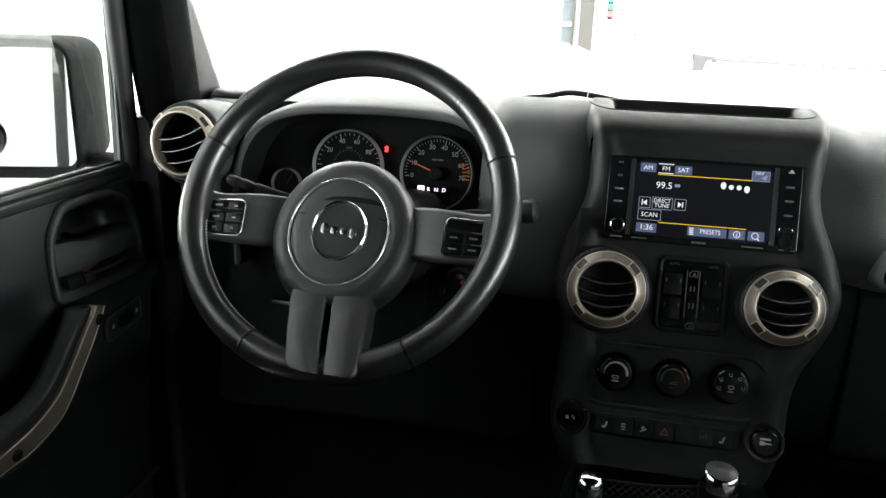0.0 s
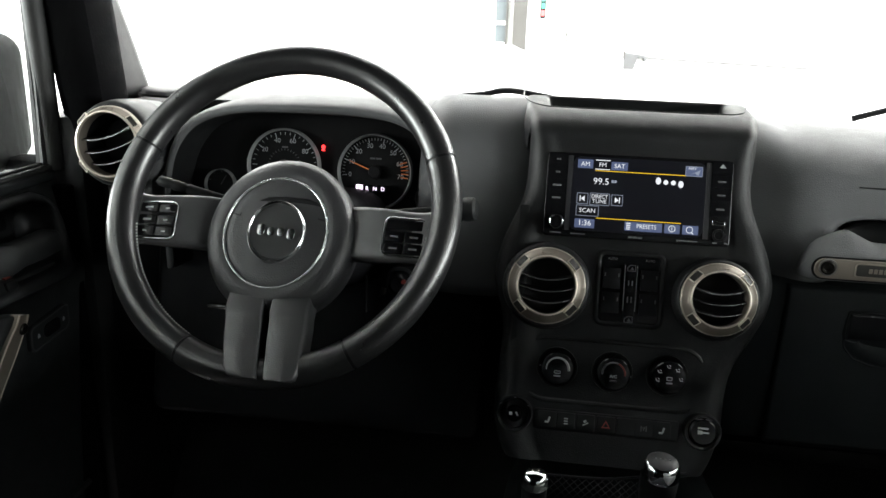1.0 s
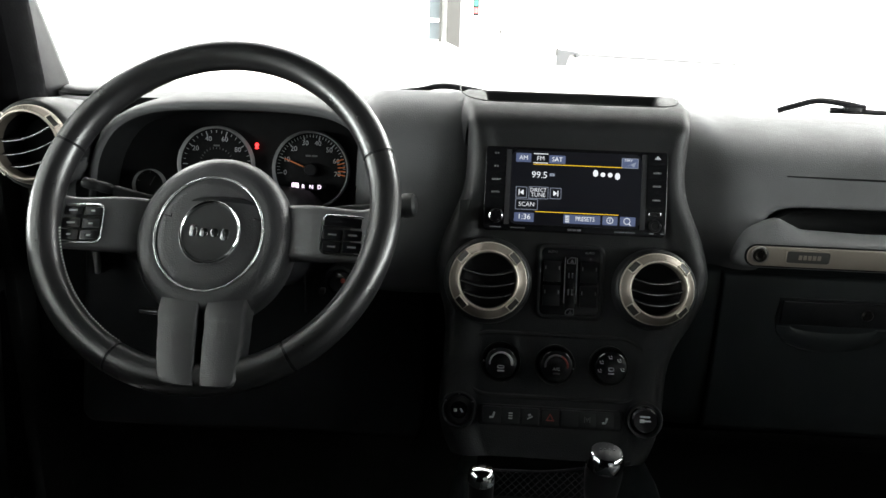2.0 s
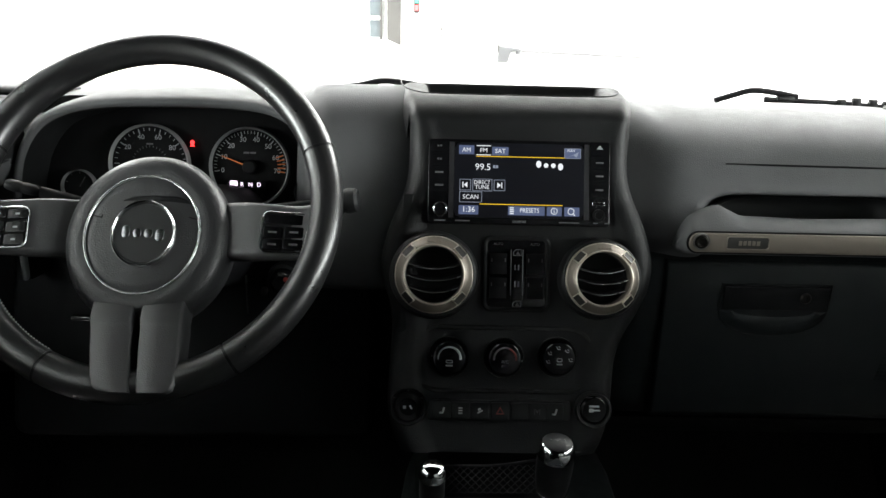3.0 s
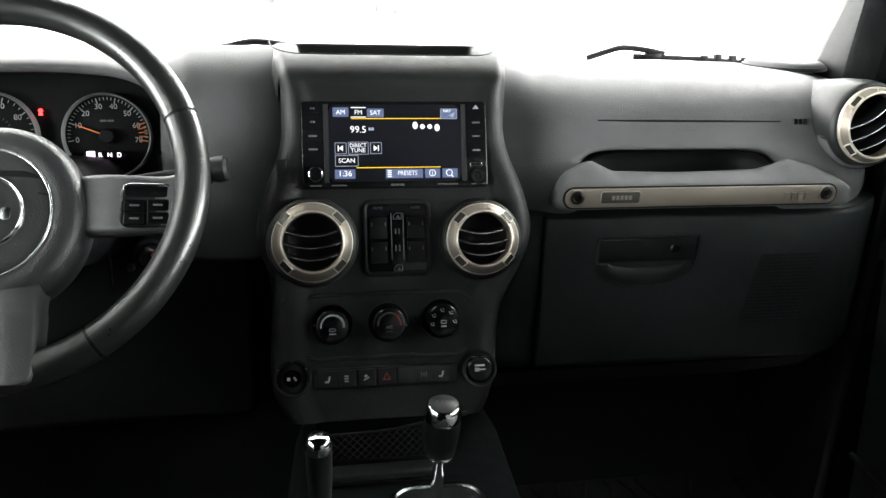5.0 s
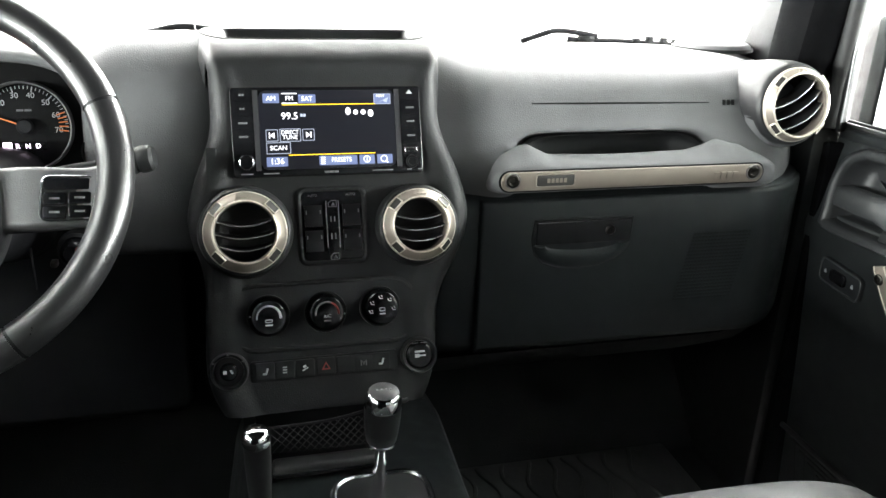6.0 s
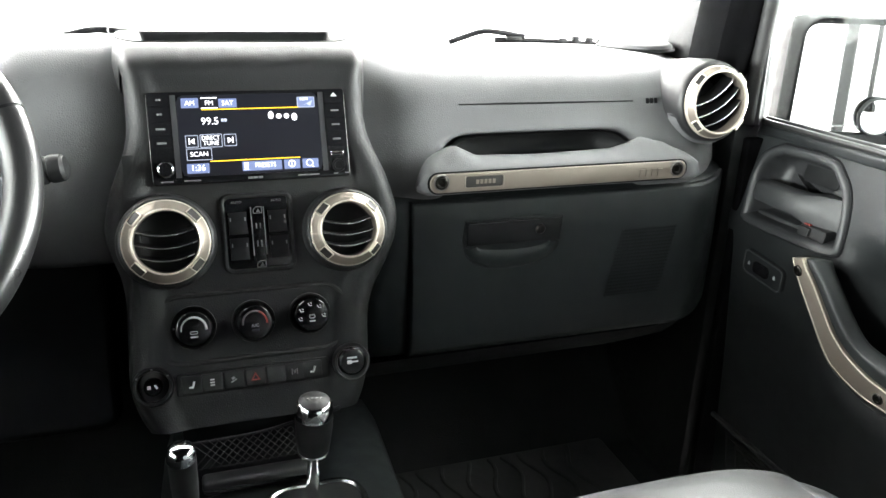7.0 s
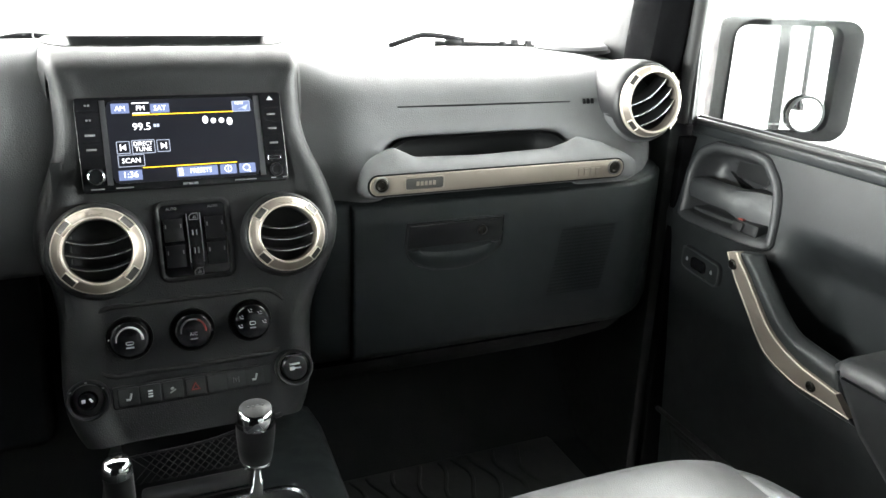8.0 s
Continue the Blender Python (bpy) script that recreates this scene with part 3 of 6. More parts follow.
part("airbag_seam", tube([(0.269, 0.0385, 0.6595), (0.33, 0.0382, 0.659), (0.42, 0.0380, 0.6585), (0.508, 0.0378, 0.658)], [0.0008, 0.0013, 0.0013, 0.0008], 6), BLACK, dash)
part("airbag_mark", bars(3, 0.017, 0.007, 0.002), BLACK, dash, m=axes((0.536, 0.0375, 0.6575), (1, 0, 0), (0, 0.3, 1)))


def driver_block(x):
    back = lerp_table([(-0.25, 0.075), (-0.238, 0.04), (-0.225, 0.016), (-0.205, 0.003), (-0.18, 0.0), (-0.14, 0.001), (-0.118, 0.006), (-0.10, 0.013), (-0.09, 0.022)], x)
    low = lerp_table([(-0.25, -0.03), (-0.238, -0.012), (-0.225, -0.003), (-0.205, 0.0), (-0.09, 0.0)], x)
    pts = [(0.40, 0.690), (0.30, 0.705), (0.22, 0.722), (0.16, 0.7315), (0.11, 0.7325), (0.075, 0.726), (0.052, 0.712), (0.038, 0.692), (0.028, 0.665), (0.020, 0.635), (0.012, 0.60), (0.006, 0.565), (0.005, 0.53), (0.010, 0.505), (0.04, 0.492)]
    return [(x, y + back, z + low) for y, z in pts]


pad_loft("driver_block", [-0.25, -0.244, -0.238, -0.231, -0.225, -0.215, -0.205, -0.19, -0.175, -0.16, -0.14, -0.13, -0.118, -0.105, -0.09], driver_block, "rounded dash pad beside the instrument hood")

# instrument hood: an arched brow over the dials
ARCH = smooth_line([(-0.560, 0.50, 0), (-0.560, 0.56, 0), (-0.556, 0.612, 0), (-0.545, 0.655, 0), (-0.516, 0.691, 0), (-0.465, 0.708, 0), (-0.40, 0.712, 0), (-0.32, 0.712, 0), (-0.262, 0.705, 0), (-0.232, 0.684, 0),
                    (-0.221, 0.655, 0), (-0.217, 0.612, 0), (-0.215, 0.56, 0), (-0.215, 0.50, 0)], 3)
secs = []
for i, (x, z, _) in enumerate(ARCH):
    a, b = Vector(ARCH[max(i - 1, 0)]), Vector(ARCH[min(i + 1, len(ARCH) - 1)])
    t = (b - a).normalized()
    n = Vector((-t.y, t.x, 0))
    row = []
    for y, o in ((0.125, -0.016), (0.08, -0.008), (0.045, -0.003), (0.032, -0.0005), (0.027, 0.003), (0.028, 0.008), (0.036, 0.0115), (0.06, 0.012), (0.12, 0.011), (0.20, 0.004), (0.27, -0.006), (0.36, -0.02)):
        lift = 0.004 * math.sin(min(1, max(0, (y - 0.03) / 0.2)) * math.pi)
        row.append((x + n.x * o, y, z + n.y * o + (lift if o > 0.009 else 0)))
    secs.append(row)
# Inner face split off in black, in place of the hood's shade.
part("hood_liner", rings([r[:4] for r in secs], closed=False), TRIM, dash, "inner face of the instrument hood, darkened as if shaded", angle=180)
part("instrument_hood", rings([r[3:] for r in secs], closed=False), PAD, dash, "black arched hood over the instruments", angle=180, sub=1)


def left_fill(x):
    back = lerp_table([(-0.69, 0.09), (-0.65, 0.04), (-0.61, 0.02), (-0.56, 0.014), (-0.50, 0.010)], x)
    pts = [(0.40, 0.690), (0.30, 0.703), (0.20, 0.706), (0.12, 0.703), (0.07, 0.694), (0.045, 0.675), (0.030, 0.645), (0.022, 0.61), (0.020, 0.585), (0.026, 0.562), (0.06, 0.552)]
    floor_z = lerp_table([(-0.575, 0.0), (-0.565, 0.55), (-0.556, 0.625), (-0.545, 0.668), (-0.530, 0.690), (-0.516, 0.698), (-0.49, 0.704)], x)
    return [(x, y + back, max(z, floor_z)) for y, z in pts]


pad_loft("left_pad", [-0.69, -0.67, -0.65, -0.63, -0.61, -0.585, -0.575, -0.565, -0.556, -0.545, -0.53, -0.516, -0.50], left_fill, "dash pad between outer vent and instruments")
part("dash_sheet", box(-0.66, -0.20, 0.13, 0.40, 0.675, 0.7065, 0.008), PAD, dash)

for gx in (-0.625, 0.612):
    disc = part("corner_disc", lathe([(0.0, 0.0085), (0.040, 0.0085), (0.050, 0.0070), (0.0545, 0.0040), (0.056, -0.004)], 40), PAD, dash, "round cover in the dash corner", m=T((gx, 0.212, 0.7085)), angle=50)
    part("disc_rim", lathe([(0.0555, 0.0), (0.0565, 0.0015), (0.058, 0.0015), (0.059, -0.003)], 40), TRIM, disc, m=T((gx, 0.212, 0.7080)))

# lower panels
# Blacker than the lower dash it belongs to, for shade under the column.
part("knee_panel", slab(rrect(0.46, 0.30, 0.02, -0.375, 0.0), 0, 0.03, 0.01), BLACK, dash, "panel under the steering column, blackened for the shade there", m=axes((0, 0.085, 0.43), (1, 0, 0), (0, 0.25, 1)))
part("stack_flank", slab([(-0.335, -0.02), (-0.20, 0.06), (-0.05, 0.06), (-0.05, -0.09), (-0.335, -0.09)], 0, 0.012, 0.003), TRIM, dash, m=axes((SX - 0.122, 0, 0.675), (0, 0.335, 0.942), (0, -0.942, 0.335)) @ T((0, -0.06, -0.006)))
def dash_sweep(x):
    """How far the lower dash runs back towards the door."""
    return 0.07 * max(0.0, (x - 0.585) / 0.105) ** 1.8


secs = []
for x in (0.135, 0.15, 0.20, 0.30, 0.45, 0.56, 0.60, 0.63, 0.66, 0.69):
    yb = dash_sweep(x) - 0.0020 + (0.02 if x < 0.14 else 0)
    secs.append([(x, yb + 0.05, 0.562), (x, yb + 0.006, 0.556), (x, yb, 0.548), (x, yb + 0.004, 0.45), (x, yb + 0.010, 0.350), (x, yb + 0.018, 0.338), (x, yb + 0.07, 0.335)])
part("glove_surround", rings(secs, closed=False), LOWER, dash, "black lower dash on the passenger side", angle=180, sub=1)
secs = []
# Added dark sheet: hides the lit toe board where only shade belongs.
for x in (0.135, 0.16, 0.25, 0.40, 0.55, 0.62, 0.66, 0.69):
    yb = 0.0 + 0.07 * max(0.0, (x - 0.585) / 0.105) ** 1.8
    secs.append([(x, yb + 0.012, 0.3385), (x, yb + 0.024, 0.325), (x, yb + 0.05, 0.300), (x, yb + 0.10, 0.268), (x, yb + 0.17, 0.245), (x, yb + 0.30, 0.235)])
part("hush_panel", rings(secs, closed=False), CARPET, dash, "dark sheet under the glove box where only shade lies", angle=180)
secs = []
for x, e in ((0.1980, 0.0), (0.1983, 0.55), (0.1995, 0.9), (0.203, 1.0), (0.25, 1.0), (0.35, 1.0), (0.45, 1.0), (0.54, 1.0), (0.58, 1.0), (0.60, 1.0), (0.615, 1.0), (0.63, 1.0), (0.645, 1.0), (0.66, 1.0), (0.675, 1.0), (0.687, 1.0)):
    yf = dash_sweep(x) - 0.0045 * e + 0.006 * (1 - e)
    secs.append([(x, yf + 0.012, 0.552), (x, yf + 0.003, 0.5515), (x, yf, 0.547), (x, yf, 0.50), (x, yf, 0.45), (x, yf, 0.40), (x, yf + 0.001, 0.357), (x, yf + 0.005, 0.3475), (x, yf + 0.013, 0.3445)])
glove = part("glove_box_door", rings(secs, closed=False), LOWER, dash, "dark grained glove box door with scooped pull", angle=60)
d_out = [(0.267, 0.526), (0.264, 0.500), (0.268, 0.482), (0.280, 0.468), (0.300, 0.461), (0.33, 0.459), (0.358, 0.462), (0.376, 0.470), (0.390, 0.485), (0.398, 0.505), (0.399, 0.526)]
part("pull_well", slab(inset2d(ccw(d_out), 0.003), 0, 0.001), LOWER, glove, m=axes((0, -0.0055, 0), (1, 0, 0), (0, 0, 1)))
part("pull_rim", frame_ring(d_out, 0.0018, 0, 0.0012, 0.0005), LOWER, glove, m=axes((0, -0.0050, 0), (1, 0, 0), (0, 0, 1)))
lip = []
for k in range(13):
    a = math.pi + math.pi * k / 12
    x, z = 0.3315 + 0.0650 * math.cos(a), 0.4915 + 0.0318 * math.sin(a)
    lip.append([(x, -0.0056, z), (0.3315 + 0.055 * math.cos(a), -0.0098, 0.4905 + 0.021 * math.sin(a)), (0.3315 + 0.05 * math.cos(a), -0.009, 0.4915 + 0.012 * math.sin(a)), (0.3315 + 0.048 * math.cos(a), -0.0056, 0.492 + 0.006 * math.sin(a))])
part("pull_lip", rings(lip), LOWER, glove, "scooped lower lip of the pull")
part("latch", box(0.2695, 0.3955, -0.0085, -0.006, 0.4935, 0.5235, 0.0015), BLACK, glove)
part("latch_edge", box(0.271, 0.394, -0.0090, -0.0084, 0.5222, 0.5230), SATIN, glove, "thin bright upper edge of the latch")
part("lock", lathe([(0, 0.003), (0.005, 0.003), (0.0065, 0.0015), (0.0065, 0), (0, 0)], 20), STEEL, glove, m=axes((0.366, -0.0095, 0.510), (1, 0, 0), (0, 0, 1)))
part("lock_slot", box(0.3653, 0.3667, -0.0131, -0.0125, 0.507, 0.513), BLACK, glove)
holes = []
for r in range(20):
    z = 0.496 - 0.0048 * r
    x0 = 0.487 - 0.0009 * r
    for c in range(18):
        x = x0 + 0.0048 * c
        if x < 0.572:
            holes.append(box(x, x + 0.0026, -0.0058, -0.0052, z - 0.0011, z + 0.0011))
part("speaker_grille", merge(*holes), BLACK, glove, "fine grid of small speaker holes", kind="stuff")

# corner grilles on the dash top
for s in (-1, 1):
    g = part("corner_grille", lathe([(0.0, 0.010), (0.5, 0.010), (0.85, 0.006), (1.0, 0.0)], 36), PAD, dash, "flat oval cover in the dash-top corner",
             m=T((s * 0.625, 0.235, 0.702)) @ Matrix.Diagonal((0.066, 0.04, 1, 1)))
    part("seam", lathe([(0.86, 0.0066), (0.88, 0.0072), (0.90, 0.0055)], 36), BLACK, g, m=T((s * 0.625, 0.235, 0.702)) @ Matrix.Diagonal((0.066, 0.04, 1, 1)))


# ---- grab handle ----
grab = thing("grab_handle", "black dash grab bar with satin bronze insert", "grab handle", (0.395, -0.01, 0.556))
TOPZ = [(0.205, 0.572), (0.210, 0.594), (0.222, 0.607), (0.240, 0.616), (0.252, 0.620), (0.263, 0.614), (0.28, 0.606), (0.36, 0.604), (0.46, 0.606), (0.486, 0.612), (0.502, 0.6195), (0.53, 0.613), (0.56, 0.602), (0.582, 0.590), (0.590, 0.575)]
secs = []
for i in range(49):
    x = 0.205 + (0.590 - 0.205) * i / 48
    z = lerp_table(TOPZ, x)
    e = min(1.0, (x - 0.205) / 0.012, (0.590 - x) / 0.014)
    fy = -0.026 * math.sin(e * math.pi / 2) ** 0.7
    zf = min(0.597, z - 0.002)
    secs.append([(x, 0.012, 0.566), (x, -0.004, 0.5640), (x, fy + 0.005, 0.5645), (x, fy, 0.5680), (x, fy, (zf + 0.568) / 2), (x, fy, zf - 0.005), (x, fy + 0.003, zf - 0.0005),
                 (x, -0.012, zf + (z - zf) * 0.5), (x, -0.001, z - 0.001), (x, 0.006, z), (x, 0.012, z - 0.006)])
part("bar", rings(secs), PAD, grab, angle=180, sub=1)
ins = part("insert", slab(rrect(0.342, 0.0225, 0.0105, 0.3845, 0.5815), 0, 0.0035, 0.0012), BRONZE, grab, "satin bronze insert strip", m=axes((0, -0.0252, 0), (1, 0, 0), (0, 0, 1)))
part("insert_shadow", slab(rrect(0.347, 0.0262, 0.0125, 0.3845, 0.5815), 0, 0.001), BLACK, grab, m=axes((0, -0.0255, 0), (1, 0, 0), (0, 0, 1)))
for x in (0.227, 0.541):
    bz = part("bolt", lathe([(0.0, 0.0005), (0.0035, 0.0005), (0.004, 0.0022), (0.006, 0.0028), (0.0078, 0.002), (0.0082, 0.0)], 24), STEEL, grab, "dark recessed socket bolt", m=axes((x, -0.0286, 0.583), (1, 0, 0), (0, 0, 1)))
    part("washer", lathe([(0.0080, 0.0), (0.0082, 0.0022), (0.0094, 0.0022), (0.0098, 0.0)], 24), BRONZE_DARK, bz, m=axes((x, -0.0286, 0.583), (1, 0, 0), (0, 0, 1)))
part("badge_edge", frame_ring(rrect(0.049, 0.0155, 0.0035, 0.2795, 0.582), 0.0012, 0, 0.0016, 0.0004), BRONZE, ins, m=axes((0, -0.0286, 0), (1, 0, 0), (0, 0, 1)))
part("badge_plate", slab(rrect(0.0468, 0.0133, 0.003, 0.2795, 0.582), 0, 0.0008, 0.0003), CLIPGREY, ins, "small dark badge plate", m=axes((0, -0.0286, 0), (1, 0, 0), (0, 0, 1)))
part("badge_mark", bars(5, 0.024, 0.005, 0.0015, 0.0006), BRONZE, ins, m=axes((0.281, -0.0297, 0.582), (1, 0, 0), (0, 0, 1)))
part("emblem", bars(4, 0.032, 0.009, 0.0022, 0.0018), BRONZE, ins, "embossed emblem", m=axes((0.5035, -0.0286, 0.580), (1, 0, 0), (0, 0, 1)))


# ---- air vents: one built at the origin facing local z, then copied ----
def build_vent(slat_tilt, bore=0.0335, edge_mat=SLATEDGE):
    v = thing("air_vent", "round dash air vent with satin bronze ring", "air vent", group="round dash vents")
    part("pod", lathe([(0.056, -0.055), (0.055, -0.025), (0.0525, -0.006), (0.0500, 0.001), (0.0475, 0.002), (0.046, 0.0)], 64), BEZEL, v, angle=60)
    ring = part("ring", lathe([(0.0465, 0.000), (0.0464, 0.003), (0.0455, 0.0055), (0.0455 - 0.22 * (0.0455 - bore), 0.0088), (0.5 * (0.0455 + bore), 0.0125), (bore + 0.0027, 0.0152), (bore + 0.0013, 0.0155), (bore + 0.0005, 0.0140), (bore, -0.004)], 72), BRONZE, v, "satin bronze ring with four clips", angle=60)
    # Lips in paler bronze stand for the highlights on the ring's bevels.
    part("inner_lip", lathe([(bore + 0.0030, 0.0149), (bore + 0.0024, 0.0157), (bore + 0.0012, 0.0160), (bore + 0.0004, 0.0150), (bore + 0.0002, 0.0120)], 64), BRIGHTBRONZE, ring, "thin paler inner lip for the bevel highlight", angle=60)
    part("outer_lip", lathe([(0.0467, 0.0022), (0.0466, 0.0040), (0.0459, 0.0056), (0.0452, 0.0060)], 64), BRIGHTBRONZE, ring, "thin paler outer lip for the bevel highlight", angle=60)
    wide = 0.43 * (0.0456 - bore)
    for a in (42, 138, 222, 318):
        m = Matrix.Rotation(radians(a), 4, "Z") @ T((0.5 * (0.0475 + bore), 0, 0.0112)) @ Matrix.Rotation(radians(43), 4, "Y")
        part("clip", box(-wide, wide, -0.0070, 0.0070, -0.001, 0.0013, 0.0006, 1), CLIPGREY, ring, "dark recessed clip", m=m)
        part("clip_edge", frame_ring(rrect(2 * wide + 0.0014, 0.0162, 0.001, n=2), 0.0010, -0.001, 0.0021, 0.0003), BRIGHTBRONZE, ring, m=m)
    part("emblem", bars(4, 0.017, 0.0045, 0.0013, 0.0006), BRONZE, ring, m=T((0, 0.5 * (0.0469 + bore), 0.0116)) @ Matrix.Rotation(radians(-43), 4, "X"))
    part("throat", lathe([(bore + 0.0005, 0.011), (bore, -0.01), (0.031, -0.035), (0.0, -0.036)], 48), BLACK, v)
    for k, y in enumerate((0.37 * bore, -0.045 * bore, -0.46 * bore)):
        w = math.sqrt((bore - 0.001) ** 2 - y ** 2)
        secs = []
        for i in range(15):
            u = -1 + 2 * i / 14
            d = -0.006 * (1 - u * u)
            c = 0.008 - 0.002 * u * u
            secs.append([(u * w, y + d, c), (u * w, y + d + 0.0011, c - 0.0004), (u * w, y + d + 0.004, c - 0.02), (u * w, y + d + 0.0028, c - 0.02), (u * w, y + d - 0.0006, c - 0.0006)])
        slat = part("slat", rings(secs), TRIM, v, m=Matrix.Rotation(radians(slat_tilt), 4, "Z"))
        edge = [(s[0][0], s[0][1] + 0.0002, s[0][2] + 0.0004) for s in secs]
        part("bright_edge", tube(edge, 0.0007 if k else 0.0010, 6), edge_mat, slat, m=Matrix.Rotation(radians(slat_tilt), 4, "Z"))
    return v


vent = build_vent(0)
vent.matrix_basis = STACK @ T((-0.0730, -0.1395, 0.010)) @ Matrix.Diagonal((0.925, 0.915, 1, 1))
copy_thing(vent, STACK @ T((0.1115, -0.1405, 0.010)) @ Matrix.Diagonal((0.94, 0.93, 1, 1)))
outer_vent = build_vent(30, 0.0378, SATIN)
outer_vent.matrix_basis = axes((0.608, 0.004, 0.6595), (1, 0, 0), (0, 0.12, 1))
outer_left = build_vent(18, 0.0378, SATIN)
outer_left.matrix_basis = axes((-0.613, 0.004, 0.666), (1, 0, 0), (0, 0.12, 1))
for s, zc in ((-1, 0.666), (1, 0.6595)):
    part("vent_housing", lathe([(0.0480, 0.003), (0.0525, 0.0005), (0.0560, -0.008), (0.0580, -0.022), (0.0590, -0.05), (0.0570, -0.10), (0.045, -0.18)], 48), PAD, dash, "rounded pod round the outer vent",
         m=axes((-0.614 if s < 0 else 0.609, 0.006, zc - 0.001), (1, 0, 0), (0, 0.12, 1)) @ Matrix.Diagonal((0.96, 0.96, 1, 1)), angle=180)
    secs = []
    for k in range(9):
        u = k / 8
        xx = 0.575 + 0.115 * u
        yy = 0.012 + 0.09 * u ** 2.2
        secs.append([(s * xx, yy + 0.03, 0.640), (s * xx, yy + 0.008, 0.622), (s * xx, yy + 0.004, 0.60), (s * xx, yy + 0.006, 0.578), (s * xx, yy + 0.016, 0.560), (s * xx, yy + 0.05, 0.548)])
    part("pod_skirt", rings(secs, closed=False), PAD, dash, "lower flank of the outer vent pod", angle=180, sub=1)


# ---- head unit ----
SC = 0.0006256


def at_screen(px, py, z=0.0):
    """Place on the stack face in the unit's own grid (units of 0.63 mm)."""
    return ((px - 724.2) * SC, 0.0077 - (py - 207) * 0.000621, z)


unit = thing("head_unit", "black double-height car radio with lit touch screen", "car radio", tuple(STACK @ Vector((SX, -0.08, 0))))


def on_unit(name, bm, mat, parent=None, label="", z=0.0):
    return part(name, bm, mat, parent or unit, label, m=STACK @ T((0, 0, z)))


def patch(x0, y0, x1, y1, z, h=0.0004, r=0.0):
    a, b = at_screen(x0, y0), at_screen(x1, y1)
    w, hh = b[0] - a[0], a[1] - b[1]
    return slab(rrect(w, hh, r or min(w, hh) * 0.08, (a[0] + b[0]) / 2, (a[1] + b[1]) / 2, 2), z, z + h)


on_unit("faceplate", slab(rrect(0.203, 0.0945, 0.004, SX + 0.0005, -0.0352), -0.012, 0.0025, 0.0012), GLOSS)
side = material("unit_side_strip", (0.035, 0.035, 0.038), 0.4)
on_unit("side_strip", patch(631, 205, 640, 341, 0.0025, 0.0006), side)
on_unit("side_strip", patch(872, 205, 881, 341, 0.0025, 0.0006), side)
screen = on_unit("screen", patch(640.5, 206, 871.5, 340, 0.0022, 0.0008), SCREEN_BLACK, label="lit radio display")
ZU = 0.0031


def ui_box(x0, y0, x1, y1, fill, edge=None):
    if edge is not None:
        on_unit("button_edge", patch(x0, y0, x1, y1, ZU, 0.0001, 0.0006), edge, screen)
    on_unit("button_field", patch(x0 + 0.9, y0 + 0.9, x1 - 0.9, y1 - 0.9, ZU + 0.00012, 0.0001, 0.0005), fill, screen)


def ui_text(body, px, py, h, align="CENTER", mat=UI_WHITE, z=ZU + 0.0003, sx=1.0):
    x, y, _ = at_screen(px, py)
    part("caption", text_mesh(body, h * SC * 1.38, 0.00003, align), mat, screen, m=STACK @ T((x, y, z)) @ Matrix.Diagonal((sx, 1, 1, 1)))


ui_box(647, 210, 676, 228, UI_BLUE)
ui_box(678.5, 211, 705, 228, SCREEN_BLACK)
on_unit("line", patch(679, 210.5, 705, 212, ZU + 0.0003, 0.0001), UI_WHITE, screen)
on_unit("line", patch(679, 227, 705, 228.4, ZU + 0.0003, 0.0001), UI_WHITE, screen)
ui_box(706, 212, 737, 229, UI_BLUE)
ui_box(836, 213, 865.5, 231, UI_BLUE, UI_LINE)
for body, px, py, h in (("AM", 661.5, 219.5, 8), ("FM", 692, 219.8, 8), ("SAT", 721.5, 220.5, 8), ("NAV", 848, 217, 5), ("99.5", 691, 250, 12), ("DIRECT", 690, 277.5, 7.2), ("TUNE", 690, 286, 7.2),
                        ("SCAN", 670, 303.8, 8), ("1:36", 666.5, 326.5, 10), ("PRESETS", 775, 326.5, 8)):
    ui_text(body, px, py, h, sx=0.86 if body in ("DIRECT", "PRESETS") else 1.0)
on_unit("route_mark", slab([at_screen(844, 228)[:2], at_screen(862, 219)[:2], at_screen(858, 229)[:2], at_screen(852, 225)[:2]], ZU + 0.0003, ZU + 0.0004), UI_LINE, screen)
on_unit("small_mark", bars(2, 9 * SC, 5 * SC, 0.8 * SC, 0.0001), UI_LINE, screen).data.transform(STACK @ T(at_screen(713.5, 248.5, ZU)) @ STACK.inverted())
on_unit("line", patch(679, 229.6, 838, 231.0, ZU, 0.0001), UI_YELLOW, screen)
on_unit("line", patch(686, 315.4, 834, 316.8, ZU, 0.0001), UI_YELLOW, screen)
for k in range(4):
    on_unit("emblem_bar", patch(786 + 13.0 * k, 236 + (k > 0) * 4, 795.0 + 13.0 * k, 249 + (k == 3) * 4, ZU, 0.0001, 0.0030), UI_WHITE, screen)
for x0, y0, x1, y1 in ((650, 272, 670, 292), (673, 271, 708, 293), (711, 272, 731, 292), (650, 294, 690, 313.5)):
    ui_box(x0, y0, x1, y1, SCREEN_BLACK, UI_LINE)
